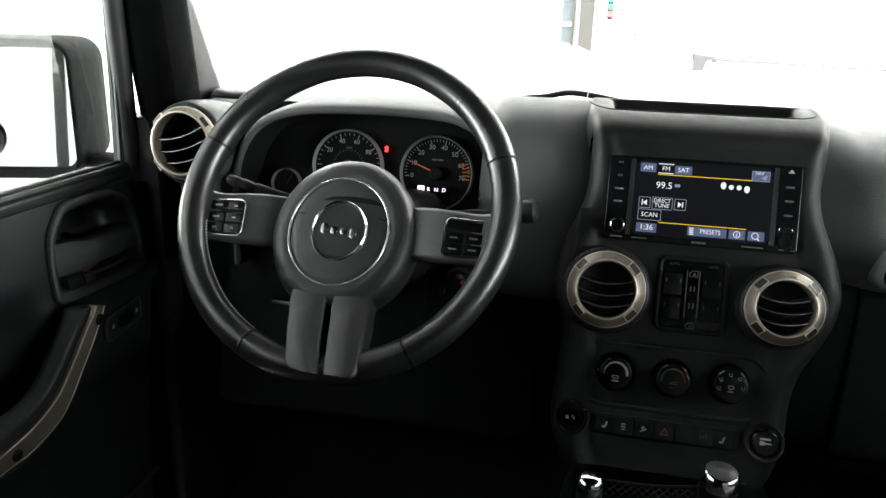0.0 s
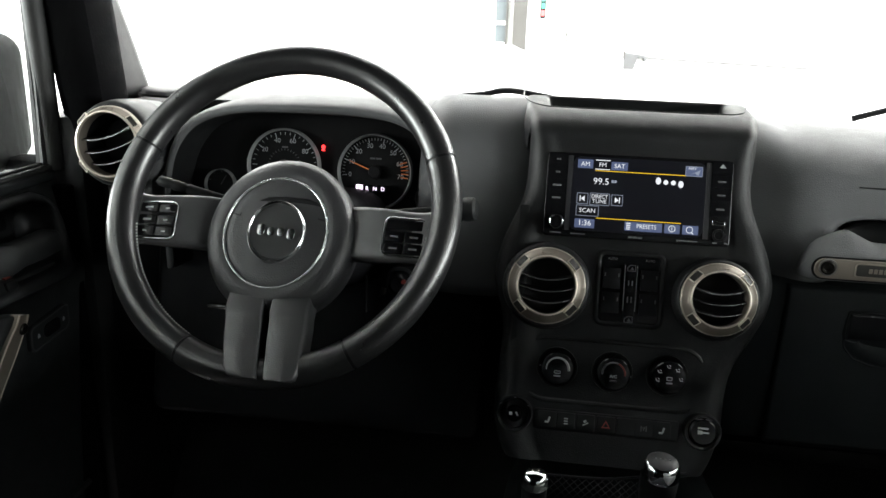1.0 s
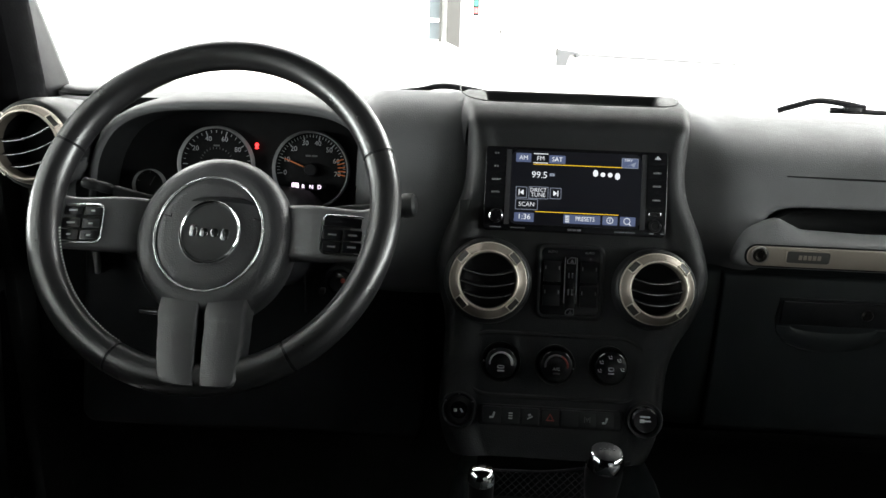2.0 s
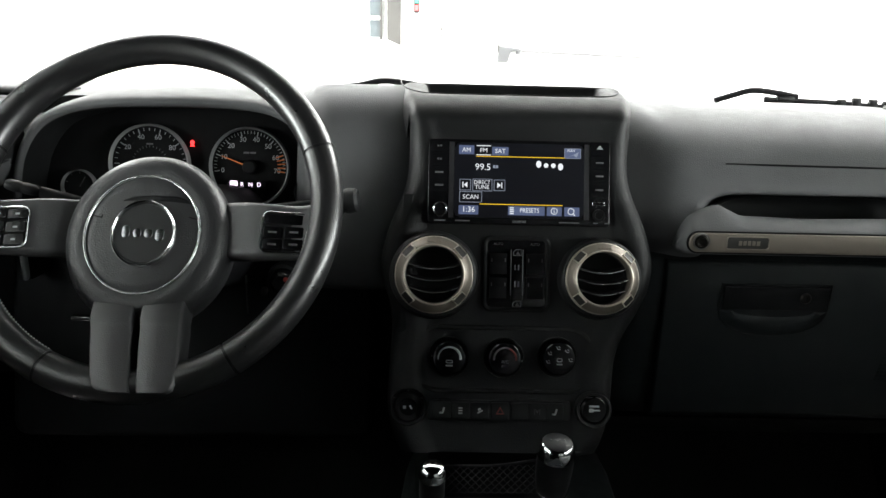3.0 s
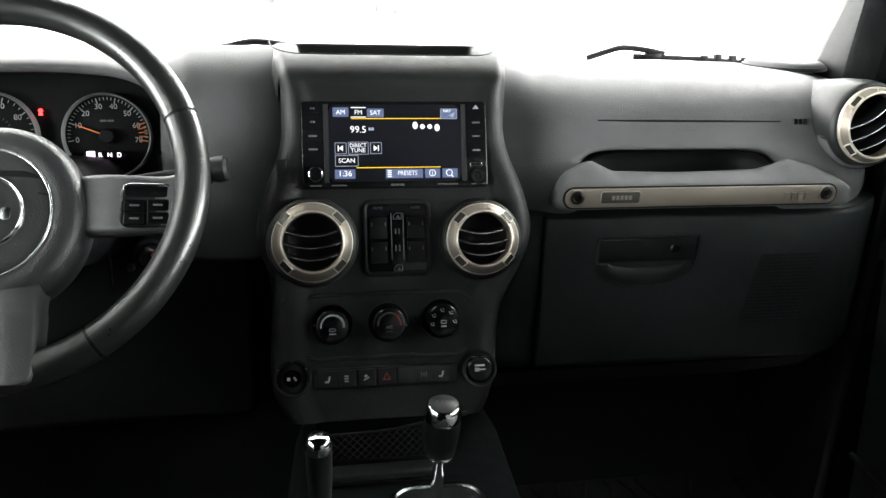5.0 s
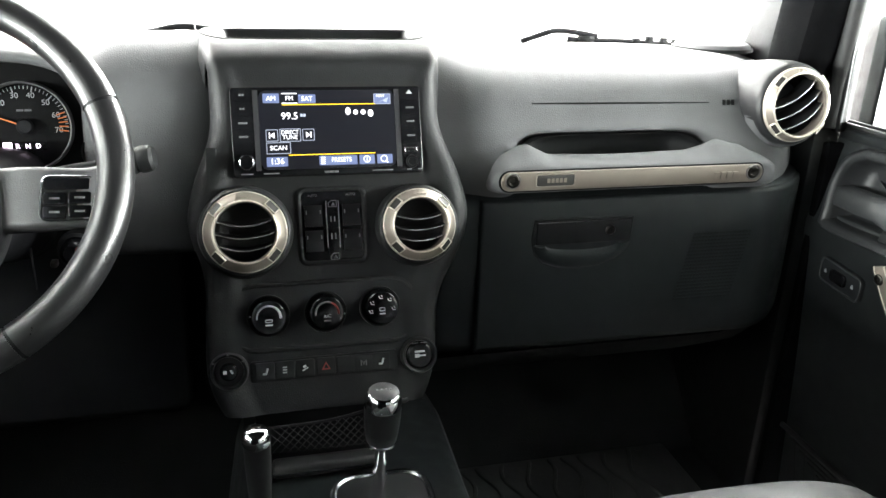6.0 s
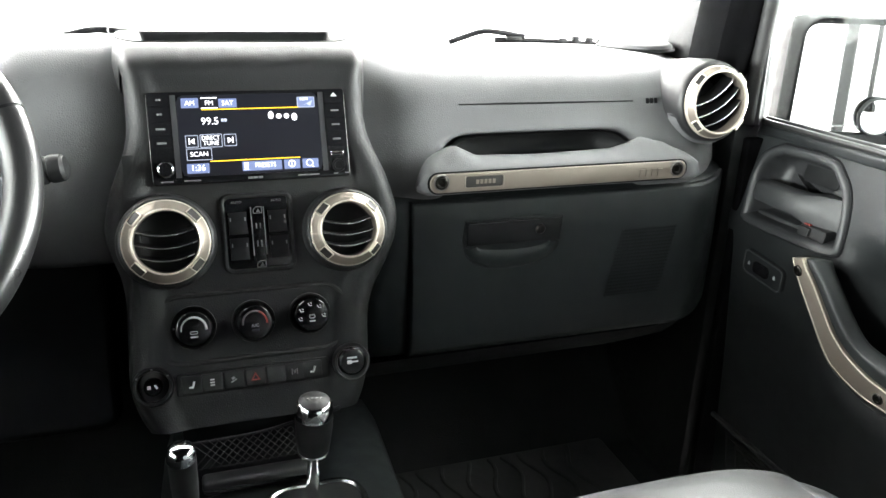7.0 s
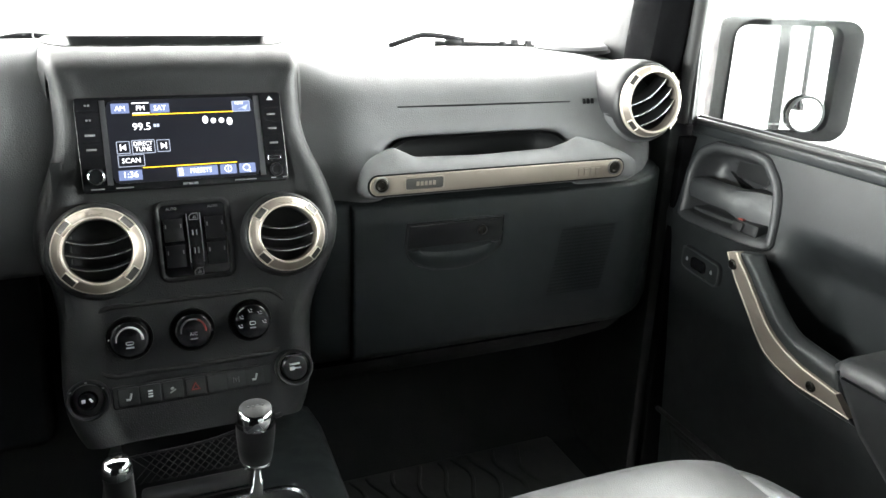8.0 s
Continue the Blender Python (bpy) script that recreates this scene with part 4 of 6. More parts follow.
for x, s in ((660, -1), (721, 1)):
    a = at_screen(x, 282)
    on_unit("skip_mark", slab([(a[0] - 0.0025 * s, a[1] + 0.0032), (a[0] - 0.0025 * s, a[1] - 0.0032), (a[0] + 0.0018 * s, a[1])], ZU + 0.0003, ZU + 0.0004), UI_WHITE, screen)
    on_unit("skip_bar", box(a[0] + s * 0.0020, a[0] + s * 0.0031, a[1] - 0.0032, a[1] + 0.0032, ZU + 0.0003, ZU + 0.0004), UI_WHITE, screen)
ui_box(648, 318, 685, 336, UI_BLUE)
ui_box(736, 318, 803, 336, UI_BLUE)
ui_box(805, 318, 833.5, 336, UI_BLUE)
ui_box(836, 318, 865, 336, UI_BLUE)
for k in range(4):
    on_unit("list_bar", patch(740, 321 + 3.4 * k, 747, 322.8 + 3.4 * k, ZU + 0.0003, 0.0001), UI_WHITE, screen)
for px in (819, 849):
    a = at_screen(px, 326.5, ZU + 0.0003)
    on_unit("round_mark", lathe([(0.0030, 0), (0.0037, 0.0001), (0.0030, 0.0001)], 24), UI_WHITE, screen).data.transform(STACK @ T(a) @ STACK.inverted())
ui_text("i", 819, 326.5, 8)
on_unit("handle_mark", box(0.0005, 0.0035, -0.0005, 0.0005, 0, 0.0001), UI_WHITE, screen).data.transform(STACK @ T(at_screen(852, 330, ZU + 0.0003)) @ Matrix.Rotation(radians(-45), 4, "Z") @ STACK.inverted())

for y0, y1 in ((203, 223), (225, 248), (250, 271), (273, 294)):
    bt = on_unit("side_button", patch(597, y0, 630, y1, 0.0025, 0.0016, 0.0012), GLOSS)
    on_unit("button_mark", bars(1 if y0 > 230 else 2, 15 * SC if y0 > 230 else 8 * SC, 3.2 * SC, 1.2 * SC), PRINT_DIM, bt).data.transform(STACK @ T(at_screen(613.5, (y0 + y1) / 2, 0.0042)) @ STACK.inverted())
for y0, y1 in ((203, 225), (227, 249), (251, 273), (275, 299)):
    bt = on_unit("side_button", patch(882, y0, 915, y1, 0.0025, 0.0016, 0.0012), GLOSS)
    if y0 == 203:
        on_unit("eject_mark", slab([(-0.0036, -0.001), (0.0036, -0.001), (0, 0.0034)], 0, 0.0002), PRINT, bt).data.transform(STACK @ T(at_screen(899, 212, 0.0042)) @ STACK.inverted())
    else:
        on_unit("button_mark", bars(1, 14 * SC, 3 * SC, 0), PRINT_DIM, bt).data.transform(STACK @ T(at_screen(899, (y0 + y1) / 2, 0.0042)) @ STACK.inverted())
kn = on_unit("volume_knob", lathe([(0.0, 0.010), (0.0066, 0.010), (0.0078, 0.0085), (0.0084, 0.0)], 32), GLOSS, label="round volume knob with bright rim")
kn.data.transform(STACK @ T(at_screen(616, 327, 0.0025)) @ STACK.inverted())
rim = on_unit("knob_rim", lathe([(0.0066, 0.0101), (0.0074, 0.0106), (0.0084, 0.009), (0.0086, 0.006)], 32), CHROME, kn)
rim.data.transform(STACK @ T(at_screen(616, 327, 0.0025)) @ STACK.inverted())
on_unit("usb_port", frame_ring([at_screen(x, y)[:2] for x, y in ((887, 308), (909, 308), (909, 315), (887, 315))], 0.0009, 0.0025, 0.0036, 0.0003), SATIN)
on_unit("aux_jack", lathe([(0.0, 0.0004), (0.0042, 0.0004), (0.0048, 0.0018), (0.0068, 0.0018), (0.0072, 0.0)], 24), BLACK).data.transform(STACK @ T(at_screen(899, 333, 0.0025)) @ STACK.inverted())
for px, w, n in ((616, 20, 1), (656, 26, 1), (757, 24, 3), (846, 36, 2), (893, 8, 1), (912, 6, 1)):
    on_unit("small_print", bars(n, w * SC, (3.6 if n == 3 else 2.2) * SC, 1.0 * SC), PRINT_DIM).data.transform(STACK @ T(at_screen(px, 346.5, 0.0026)) @ STACK.inverted())
on_unit("top_glint", box(-0.02, 0.02, -0.0003, 0.0003, 0, 0.0006), SATIN).data.transform(STACK @ T(at_screen(748, 203.5, 0.0024)) @ STACK.inverted())


# ---- window switches ----
ws = thing("window_switch_panel", "glossy black window switch panel with four rockers", "switch panel", tuple(STACK @ Vector((SX, -0.18, 0))))


def on_stack(name, bm, mat, parent, x, y, z=0.0, label=""):
    return part(name, bm, mat, parent, label, m=STACK @ T((x, y, z)))


WX, WY = 0.0190, -0.1368
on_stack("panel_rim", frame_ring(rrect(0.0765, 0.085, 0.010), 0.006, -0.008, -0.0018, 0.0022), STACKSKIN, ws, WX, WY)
on_stack("panel", slab(rrect(0.066, 0.0745, 0.006), -0.010, -0.0028, 0.001), GLOSS, ws, WX, WY)
for x in (-0.0205, 0.0205):
    for y in (0.011, -0.016):
        rk = []
        for k in range(9):
            v = -1 + k / 4
            yy = v * 0.0115
            z = -0.0025 + 0.0035 * abs(v) ** 1.5 + 0.0012
            rk.append([(-0.0095, yy, -0.003), (-0.0095, yy, z - 0.0006), (-0.0085, yy, z), (0.0085, yy, z), (0.0095, yy, z - 0.0006), (0.0095, yy, -0.003)])
        rocker = on_stack("window_rocker", rings(rk), BLACK, ws, WX + x, WY + y)
        for d in (-0.0075, 0.0075):
            on_stack("indicator", box(-0.0006, 0.0006, -0.0020, 0.0020, 0.0012, 0.0016), PRINT_DIM, rocker, WX + x + d, WY + y + 0.004)
    on_stack("caption", text_mesh("AUTO", 0.0038, 0.00005), PRINT_DIM, ws, WX + x, WY + 0.0330, -0.0025)
strip = on_stack("centre_strip", slab(rrect(0.0135, 0.058, 0.003), -0.004, 0.0008, 0.001), GLOSS, ws, WX, WY - 0.002)
for d in (-0.0066, 0.0066):
    on_stack("edge_line", box(-0.0005, 0.0005, -0.024, 0.027, 0, 0.0006), PRINT_DIM, strip, WX + d, WY, 0.0006)
for y, f in ((0.0235, 1), (-0.0335, -1)):
    on_stack("window_icon", frame_ring([(-0.0045, -0.0035), (0.0050, -0.0035), (0.0050, 0.0038), (-0.0012, 0.0038), (-0.0045, 0.0008)], 0.0008, 0, 0.0003, 0.0001), PRINT_DIM, strip, WX, WY + y, 0.0009)
    on_stack("icon_arrow", slab([(-0.0012, -0.002), (0.0032, -0.002), (0.001, 0.0018)], 0, 0.0003), PRINT_DIM, strip, WX, WY + y, 0.0009)
for y in (0.008, 0.006, -0.010, -0.013):
    for d in (-0.002, 0.002):
        on_stack("lock_glint", box(-0.0007, 0.0007, -0.0018, 0.0018, 0, 0.0004), PRINT_DIM, strip, WX + d, WY + y, 0.0008)


# ---- climate knobs ----
part("climate_panel", frame_ring(rrect(0.212, 0.078, 0.034, n=8), 0.008, -0.006, 0.0005, 0.003), BEZEL, dash, "raised rim round the climate knobs", m=STACK @ T((0.0055, -0.232, -0.004)))
for i, x in enumerate((-0.0545, 0.0062, 0.0655)):
    k = thing("climate_knob", ("black fan speed dial with grey arc", "black temperature dial with blue and red arc", "black airflow dial with small grey icons")[i], "dial", tuple(STACK @ Vector((x, -0.25, 0))), "climate dials")
    y = -0.2300 if i < 2 else -0.2285
    on_stack("body", lathe([(0.0, 0.0145), (0.0150, 0.0145), (0.0172, 0.0135), (0.0185, 0.011), (0.0198, 0.0), (0.0205, -0.006)], 48), GLOSS, k, x, y)
    base = lathe([(0.0205, -0.004), (0.0222, -0.003), (0.0228, -0.006)], 48)
    on_stack("collar", base, BEZEL, k, x, y)
    # Short chrome arcs drawn in as the highlights on the dial's upper edge.
    for a0, a1 in ((38, 72), (112, 150)):
        on_stack("bright_edge", tube([(0.0172 * math.cos(radians(a)), 0.0172 * math.sin(radians(a)), 0.0138) for a in np.linspace(a0, a1, 9)], [0.0002, 0.0006, 0.0008, 0.0009, 0.0009, 0.0009, 0.0008, 0.0006, 0.0002], 6), CHROME, k, x, y)
    if i < 2:
        n = 16
        for j in range(n):
            a0, a1 = 186 - 192 * j / n, 186 - 192 * (j + 1) / n
            w = 0.0009 if i else 0.0005 + 0.0010 * j / n
            seg = [(0.0122 * math.cos(radians(a)), 0.0122 * math.sin(radians(a)), 0.0147) for a in (a0, (a0 + a1) / 2, a1)]
            on_stack("arc_mark", tube(seg, w, 6), (PRINT if j < 14 else PRINT) if i == 0 else (RED_PRINT if j > 9 else PRINT_DIM), k, x, y)
        on_stack("centre_icon", frame_ring(rrect(0.0075, 0.0034, 0.0015, n=3), 0.0007, 0, 0.0003, 0.0001), PRINT, k, x, y - 0.0035, 0.0145) if i == 0 else on_stack("caption", text_mesh("A/C", 0.0048, 0.0001), PRINT, k, x, y - 0.003, 0.0147)
        on_stack("small_print", bars(1, 0.0075, 0.0015, 0), PRINT_DIM if i else PRINT, k, x, y - 0.0078, 0.0145)
        on_stack("pointer", box(-0.0012, 0.0012, -0.0009, 0.0009, 0, 0.0008, 0.0003, 1), PRINT, k, x - 0.0185 if i == 0 else x + 0.0182, y + 0.002 if i == 0 else y - 0.002, 0.0095)
    else:
        for a, r in ((195, 0.0125), (150, 0.012), (95, 0.0118), (45, 0.0122), (355, 0.0125)):
            px, py = r * math.cos(radians(a)), r * math.sin(radians(a))
            on_stack("airflow_icon", merge(tube([(-0.0022, 0.0012, 0), (-0.001, -0.0015, 0), (0.0018, -0.0015, 0)], 0.00042, 5), tube([(0.0002, 0.0016, 0), (0.0016, 0.0004, 0)], 0.0004, 5)), PRINT, k, x + px, y + py, 0.0146)
        on_stack("centre_icon", frame_ring(rrect(0.006, 0.004, 0.001, n=2), 0.0007, 0, 0.0003, 0.0001), PRINT, k, x, y - 0.0015, 0.0145)
        on_stack("small_print", bars(1, 0.006, 0.0013, 0), PRINT, k, x, y - 0.0062, 0.0145)


# ---- switch row ----
row = thing("switch_row", "black row of seat heater and hazard switches", "switch panel", tuple(STACK @ Vector((0, -0.30, 0))))
on_stack("backing", slab(rrect(0.158, 0.0225, 0.003), -0.008, -0.0022, 0.001), TRIM, row, 0.0025, -0.2885)
RX = (-0.0615, -0.0408, -0.0192, 0.0030, 0.0247, 0.0440, 0.0630)
for i, x in enumerate(RX):
    s = on_stack("switch", slab(rrect(0.0202, 0.0185, 0.0015, n=2), -0.003, -0.0004, 0.0006), TRIM, row, x, -0.2885)
    if i == 3:
        on_stack("hazard_triangle", frame_ring([(-0.0048, -0.0036), (0.0048, -0.0036), (0, 0.005)], 0.0012, 0, 0.0004, 0.0002), RED_PRINT, s, x, -0.2885, -0.0004)
    elif i in (0, 6):
        on_stack("seat_icon", tube([(-0.0025, -0.0026, 0), (0.001, -0.0028, 0), (0.0016, -0.001, 0), (0.0028, 0.0032, 0)], 0.0011, 6), PRINT, s, x, -0.2885, -0.0002)
    elif i in (1,):
        on_stack("wavy_icon", merge(*[tube([(-0.0022, d, 0), (0.0022, d, 0)], 0.0008, 5) for d in (0.0028, 0.0, -0.0028)]), PRINT, s, x, -0.2885, -0.0002)
    elif i == 2:
        on_stack("slope_icon", merge(tube([(-0.003, -0.0026, 0), (0.003, 0.0005, 0)], 0.0007, 5), tube([(-0.002, 0.001, 0), (0.001, 0.0024, 0)], 0.0013, 6)), PRINT, s, x, -0.2885, -0.0002)
    elif i == 5:
        on_stack("bracket_icon", merge(tube([(-0.0028, 0.003, 0), (-0.0028, -0.003, 0)], 0.0006, 5), tube([(0.0028, 0.003, 0), (0.0028, -0.003, 0)], 0.0006, 5), tube([(-0.0012, 0.002, 0), (0, -0.002, 0), (0.0012, 0.002, 0)], 0.0006, 5)), PRINT_DIM, s, x, -0.2885, -0.0002)


def socket(name, label, cat, x, y, r, cap):
    o = thing(name, label, cat, tuple(STACK @ Vector((x, y - r, 0))))
    on_stack("collar", lathe([(r * 1.12, -0.012), (r * 1.10, 0.001), (r * 1.02, 0.0035), (r * 0.9, 0.0025), (r * 0.84, -0.001)], 40), BEZEL if cap else BLACK, o, x, y, 0.002)
    if cap:
        c = on_stack("cap", lathe([(0.0, 0.005), (r * 0.68, 0.005), (r * 0.78, 0.0035), (r * 0.82, -0.002)], 40), GLOSS, o, x, y, 0.002)
        on_stack("socket_icon", merge(box(-0.006, -0.001, -0.002, 0.002, 0, 0.0004), box(-0.001, 0.006, -0.0008, 0.0008, 0, 0.0004), box(-0.006, 0.005, 0.0035, 0.0055, 0, 0.0004)), PRINT, c, x, y, 0.0071)
        on_stack("lid_edge", box(-0.009, 0.009, -0.0006, 0.0006, 0, 0.0014, 0.0004, 1), PRINT_DIM, c, x, y + r * 0.74, 0.0045)
    else:
        on_stack("well", lathe([(r * 0.84, 0.0), (r * 0.80, -0.012), (0, -0.013)], 32), BLACK, o, x, y, 0.002)
        c = on_stack("selector", lathe([(0.0, 0.004), (r * 0.42, 0.004), (r * 0.50, 0.002), (r * 0.52, -0.008)], 28), GLOSS, o, x, y, 0.002)
        for a in (35, 90, 145):
            on_stack("mark", box(-0.0011, 0.0011, -0.0007, 0.0007, 0, 0.0004), PRINT_DIM, o, x + r * 0.98 * math.cos(radians(a)), y + r * 0.98 * math.sin(radians(a)), 0.0052)
        on_stack("mirror_icon", merge(box(-0.0055, -0.002, -0.0015, 0.002, 0, 0.0004), slab([(0.001, 0.002), (0.003, 0.0025), (0.005, -0.001), (0.0035, -0.002)], 0, 0.0004)), PRINT, c, x, y, 0.0061)


socket("mirror_adjuster", "round black mirror adjuster with small grey marks", "switch", -0.0985, -0.2850, 0.0185, False)
socket("power_outlet", "round black capped power outlet with grey icon", "outlet", 0.1060, -0.2850, 0.0185, True)


# ---- instrument cluster ----
CL = axes((-0.36, 0.078, 0.636), (1, 0, 0), (0, 0.16, 0.987))
cluster = thing("instrument_cluster", "black instrument cluster with round grey-rimmed dials", "instrument cluster", (-0.38, 0.09, 0.56))


def on_cl(name, bm, mat, parent, x, z, c=0.0, label="", turn=0.0):
    return part(name, bm, mat, parent, label, m=CL @ T((x + 0.36, (z - 0.636) / 0.987, c)) @ Matrix.Rotation(radians(turn), 4, "Z"))


on_cl("back_plate", slab(rrect(0.36, 0.21, 0.05, n=8), -0.02, -0.004), GAUGE, cluster, -0.385, 0.612)
DIALGREY = material("dial_rim_grey", (0.30, 0.30, 0.30), 0.40, metal=0.3)


def dial(x, z, r, label):
    d = on_cl("dial", lathe([(0.0, -0.002), (r * 0.93, -0.002), (r * 0.95, 0.0)], 56), GAUGE, cluster, x, z, 0, label)
    on_cl("rim", lathe([(r * 0.94, -0.002), (r * 0.955, 0.005), (r * 0.985, 0.007), (r * 1.0, 0.004), (r * 1.01, -0.004)], 56), DIALGREY, d, x, z)
    return d


def dial_marks(d, x, z, r, a0, a1, major, minor, texts, size, mat=PRINT):
    n = major * minor
    for k in range(n + 1):
        a = radians(a0 + (a1 - a0) * k / n)
        big = k % minor == 0
        l = 0.13 if big else 0.07
        on_cl("tick", box(r * (0.90 - l), r * 0.90, -0.0005 if big else -0.0003, 0.0005 if big else 0.0003, 0, 0.0004), mat, d, x, z, -0.0016, turn=math.degrees(a))
    for t, k in texts:
        a = radians(a0 + (a1 - a0) * k / major)
        on_cl("number", text_mesh(t, size, 0.0001), mat, d, x + r * 0.69 * math.cos(a), z + r * 0.69 * math.sin(a), -0.0014)


tach = dial(-0.300, 0.635, 0.0485, "engine speed dial with orange needle")
dial_marks(tach, -0.300, 0.635, 0.0485, 188, -8, 7, 5, [(str(10 * k) if k else "0", k) for k in range(8)], 0.0085)
on_cl("needle", slab([(0.0, -0.0009), (0.036, -0.0004), (0.036, 0.0004), (0.0, 0.0009)], 0, 0.0006), ORANGE, tach, -0.300, 0.635, 0.001, turn=159)
on_cl("hub", lathe([(0, 0.005), (0.007, 0.005), (0.0085, 0.003), (0.0085, 0)], 24), BLACK, tach, -0.300, 0.635, 0.0)
for k in range(5):
    on_cl("red_band", box(0.0485 * 0.70, 0.0485 * 0.89, -0.0006, 0.0006, 0, 0.0004), ORANGE, tach, -0.300, 0.635, -0.0012, turn=20 - 7 * k)
on_cl("unit_print", bars(2, 0.015, 0.0022, 0.001), PRINT_DIM, tach, -0.300, 0.652, -0.0015)
gear = on_cl("gear_display", slab(rrect(0.046, 0.0095, 0.001), 0, 0.0006), GLOSS, tach, -0.303, 0.6140, 0.004)
for i, ch in enumerate("PRND"):
    on_cl("gear_letter", text_mesh(ch, 0.0070, 0.0001), LAMP_PINK if i else BLACK, gear, -0.3185 + 0.0102 * i, 0.6140, 0.0052)
on_cl("gear_box", slab(rrect(0.0090, 0.0088, 0.001, n=2), 0, 0.0002), LAMP_PINK, gear, -0.3185, 0.6140, 0.0050)
speedo = dial(-0.421, 0.636, 0.0485, "road speed dial, partly behind the wheel")
dial_marks(speedo, -0.421, 0.636, 0.0485, 180, 0, 5, 4, [("20", 1), ("40", 2), ("60", 3), ("80", 4)], 0.0085, PRINT)
for k in range(15):
    on_cl("inner_tick", box(0.020, 0.0225, -0.0003, 0.0003, 0, 0.0003), PRINT_DIM, speedo, -0.421, 0.636, -0.0014, turn=170 - 11.4 * k)
on_cl("unit_print", bars(1, 0.008, 0.002, 0), PRINT_DIM, speedo, -0.421, 0.660, -0.0015)
on_cl("hub", lathe([(0, 0.005), (0.007, 0.005), (0.0085, 0.003), (0.0085, 0)], 24), BLACK, speedo, -0.421, 0.636, 0.0)
for x, z, r, lab, a in ((-0.507, 0.607, 0.0205, "small fuel dial", 60), (-0.227, 0.606, 0.0185, "small temperature dial", 110)):
    dd = dial(x, z, r, lab)
    dial_marks(dd, x, z, r, 160, 20, 2, 2, [], 0.006, PRINT_DIM)
    on_cl("needle", box(0.0, 0.014, -0.0005, 0.0005, 0, 0.0005), PRINT_DIM, dd, x, z, 0.0, turn=a)
lampx = on_cl("warning_lamp", lathe([(0.0, 0.0016), (0.0018, 0.0014), (0.0025, 0.0)], 16), LAMP_RED, cluster, -0.369, 0.663, 0.0, "lit red seat belt lamp")
on_cl("lamp_body", slab([(-0.0024, -0.003), (0.0024, -0.003), (0.001, 0.001), (-0.001, 0.001)], 0, 0.0008), LAMP_RED, lampx, -0.369, 0.661, 0.0)


# ---- steering wheel ----
ANG = radians(34)
WH = axes((-0.3523, -0.1253, 0.6347), (1, 0, 0), (0, math.sin(ANG), math.cos(ANG)))
sw_ = thing("steering_wheel", "black leather steering wheel with chrome-ringed hub", "steering wheel", (-0.348, -0.05, 0.54))


def on_wh(name, bm, mat, parent=None, label="", x=0.0, y=0.0, z=0.0, turn=0.0, angle=38, sub=0):
    return part(name, bm, mat, parent or sw_, label, m=WH @ T((x, y, z)) @ Matrix.Rotation(radians(turn), 4, "Z"), angle=angle, sub=sub)


def rim_arc(a0, a1, r, fat, n):
    secs = []
    for k in range(n + 1):
        a = radians(a0 + (a1 - a0) * k / n)
        secs.append([((0.1730 + r * fat * math.cos(t)) * math.cos(a), (0.1730 + r * fat * math.cos(t)) * math.sin(a), r * math.sin(t)) for t in [2 * math.pi * j / 20 for j in range(20)]])
    return rings(secs)


JOINTS = (21, 159, 244.5, 302.5)
for a0, a1, lab in ((21.5, 158.5, "smooth leather upper rim"), (159.5, 244.0, "stitched leather side of the rim"), (245.0, 302.0, "smooth lower rim"), (303.0, 380.5, "stitched leather side of the rim")):
    on_wh("rim_section", rim_arc(a0, a1, 0.0158, 1.0, max(12, int((a1 - a0) / 2.5))), LEATHER, label=lab, angle=60)
for a in JOINTS:
    on_wh("rim_joint", rim_arc(a - 0.6, a + 0.6, 0.0150, 1.0, 2), BLACK)
for a0, a1 in ((190, 243), (304, 352)):
    st = []
    n = int((a1 - a0) / 1.25)
    for k in range(n):
        a = radians(a0 + (a1 - a0) * (k + 0.5) / n)
        rr = 0.1730 - 0.0158
        st.append(tube([(rr * math.cos(a - 0.004), rr * math.sin(a - 0.004), -0.0018), (rr * math.cos(a + 0.006), rr * math.sin(a + 0.006), 0.0008)], 0.0008, 5))
    tagged(on_wh("stitching", merge(*st), THREAD, label="row of grey stitches"), kind="stuff")


def on_hub(name, bm, mat, parent=None, label="", x=0.0, y=0.0, z=0.0, turn=0.0, angle=38, sub=0, tall=1.0):
    """The hub and its spokes sit a little below and behind the rim's plane."""
    bm.transform(Matrix.Diagonal((1, tall, 1, 1)))
    return on_wh(name, bm, mat, parent, label, x - 0.0036, y - 0.0145, z - 0.012, turn, angle, sub)


RISE = [(-0.166, 0.034), (-0.148, 0.0305), (-0.101, 0.0155), (-0.064, -0.004)]
hub = on_hub("hub", lathe([(0.0, 0.0020), (0.028, 0.0016), (0.046, 0.0004), (0.0528, -0.0004), (0.0545, -0.0018), (0.0562, -0.0004), (0.065, -0.0012), (0.072, -0.0034), (0.0775, -0.0085), (0.0810, -0.018), (0.0815, -0.024), (0.079, -0.045), (0.05, -0.07), (0.0, -0.07)], 96), HUBSKIN,
            label="round grained airbag cover", x=0.0, y=-0.0105, z=0.004, angle=60, tall=1.09)
on_hub("chrome_ring", lathe([(0.0536, -0.002), (0.0540, 0.0004), (0.0551, 0.0010), (0.0562, 0.0004), (0.0566, -0.002)], 96), SLATEDGE, hub, "thin bright ring", x=-0.0015, y=-0.0105, z=0.004, angle=60, tall=1.09)
on_hub("badge_disc", lathe([(0.0, 0.0022), (0.0280, 0.0020), (0.0287, 0.0)], 64), BEZEL, hub, x=0.0005, y=-0.0105, z=0.0045, tall=1.06)
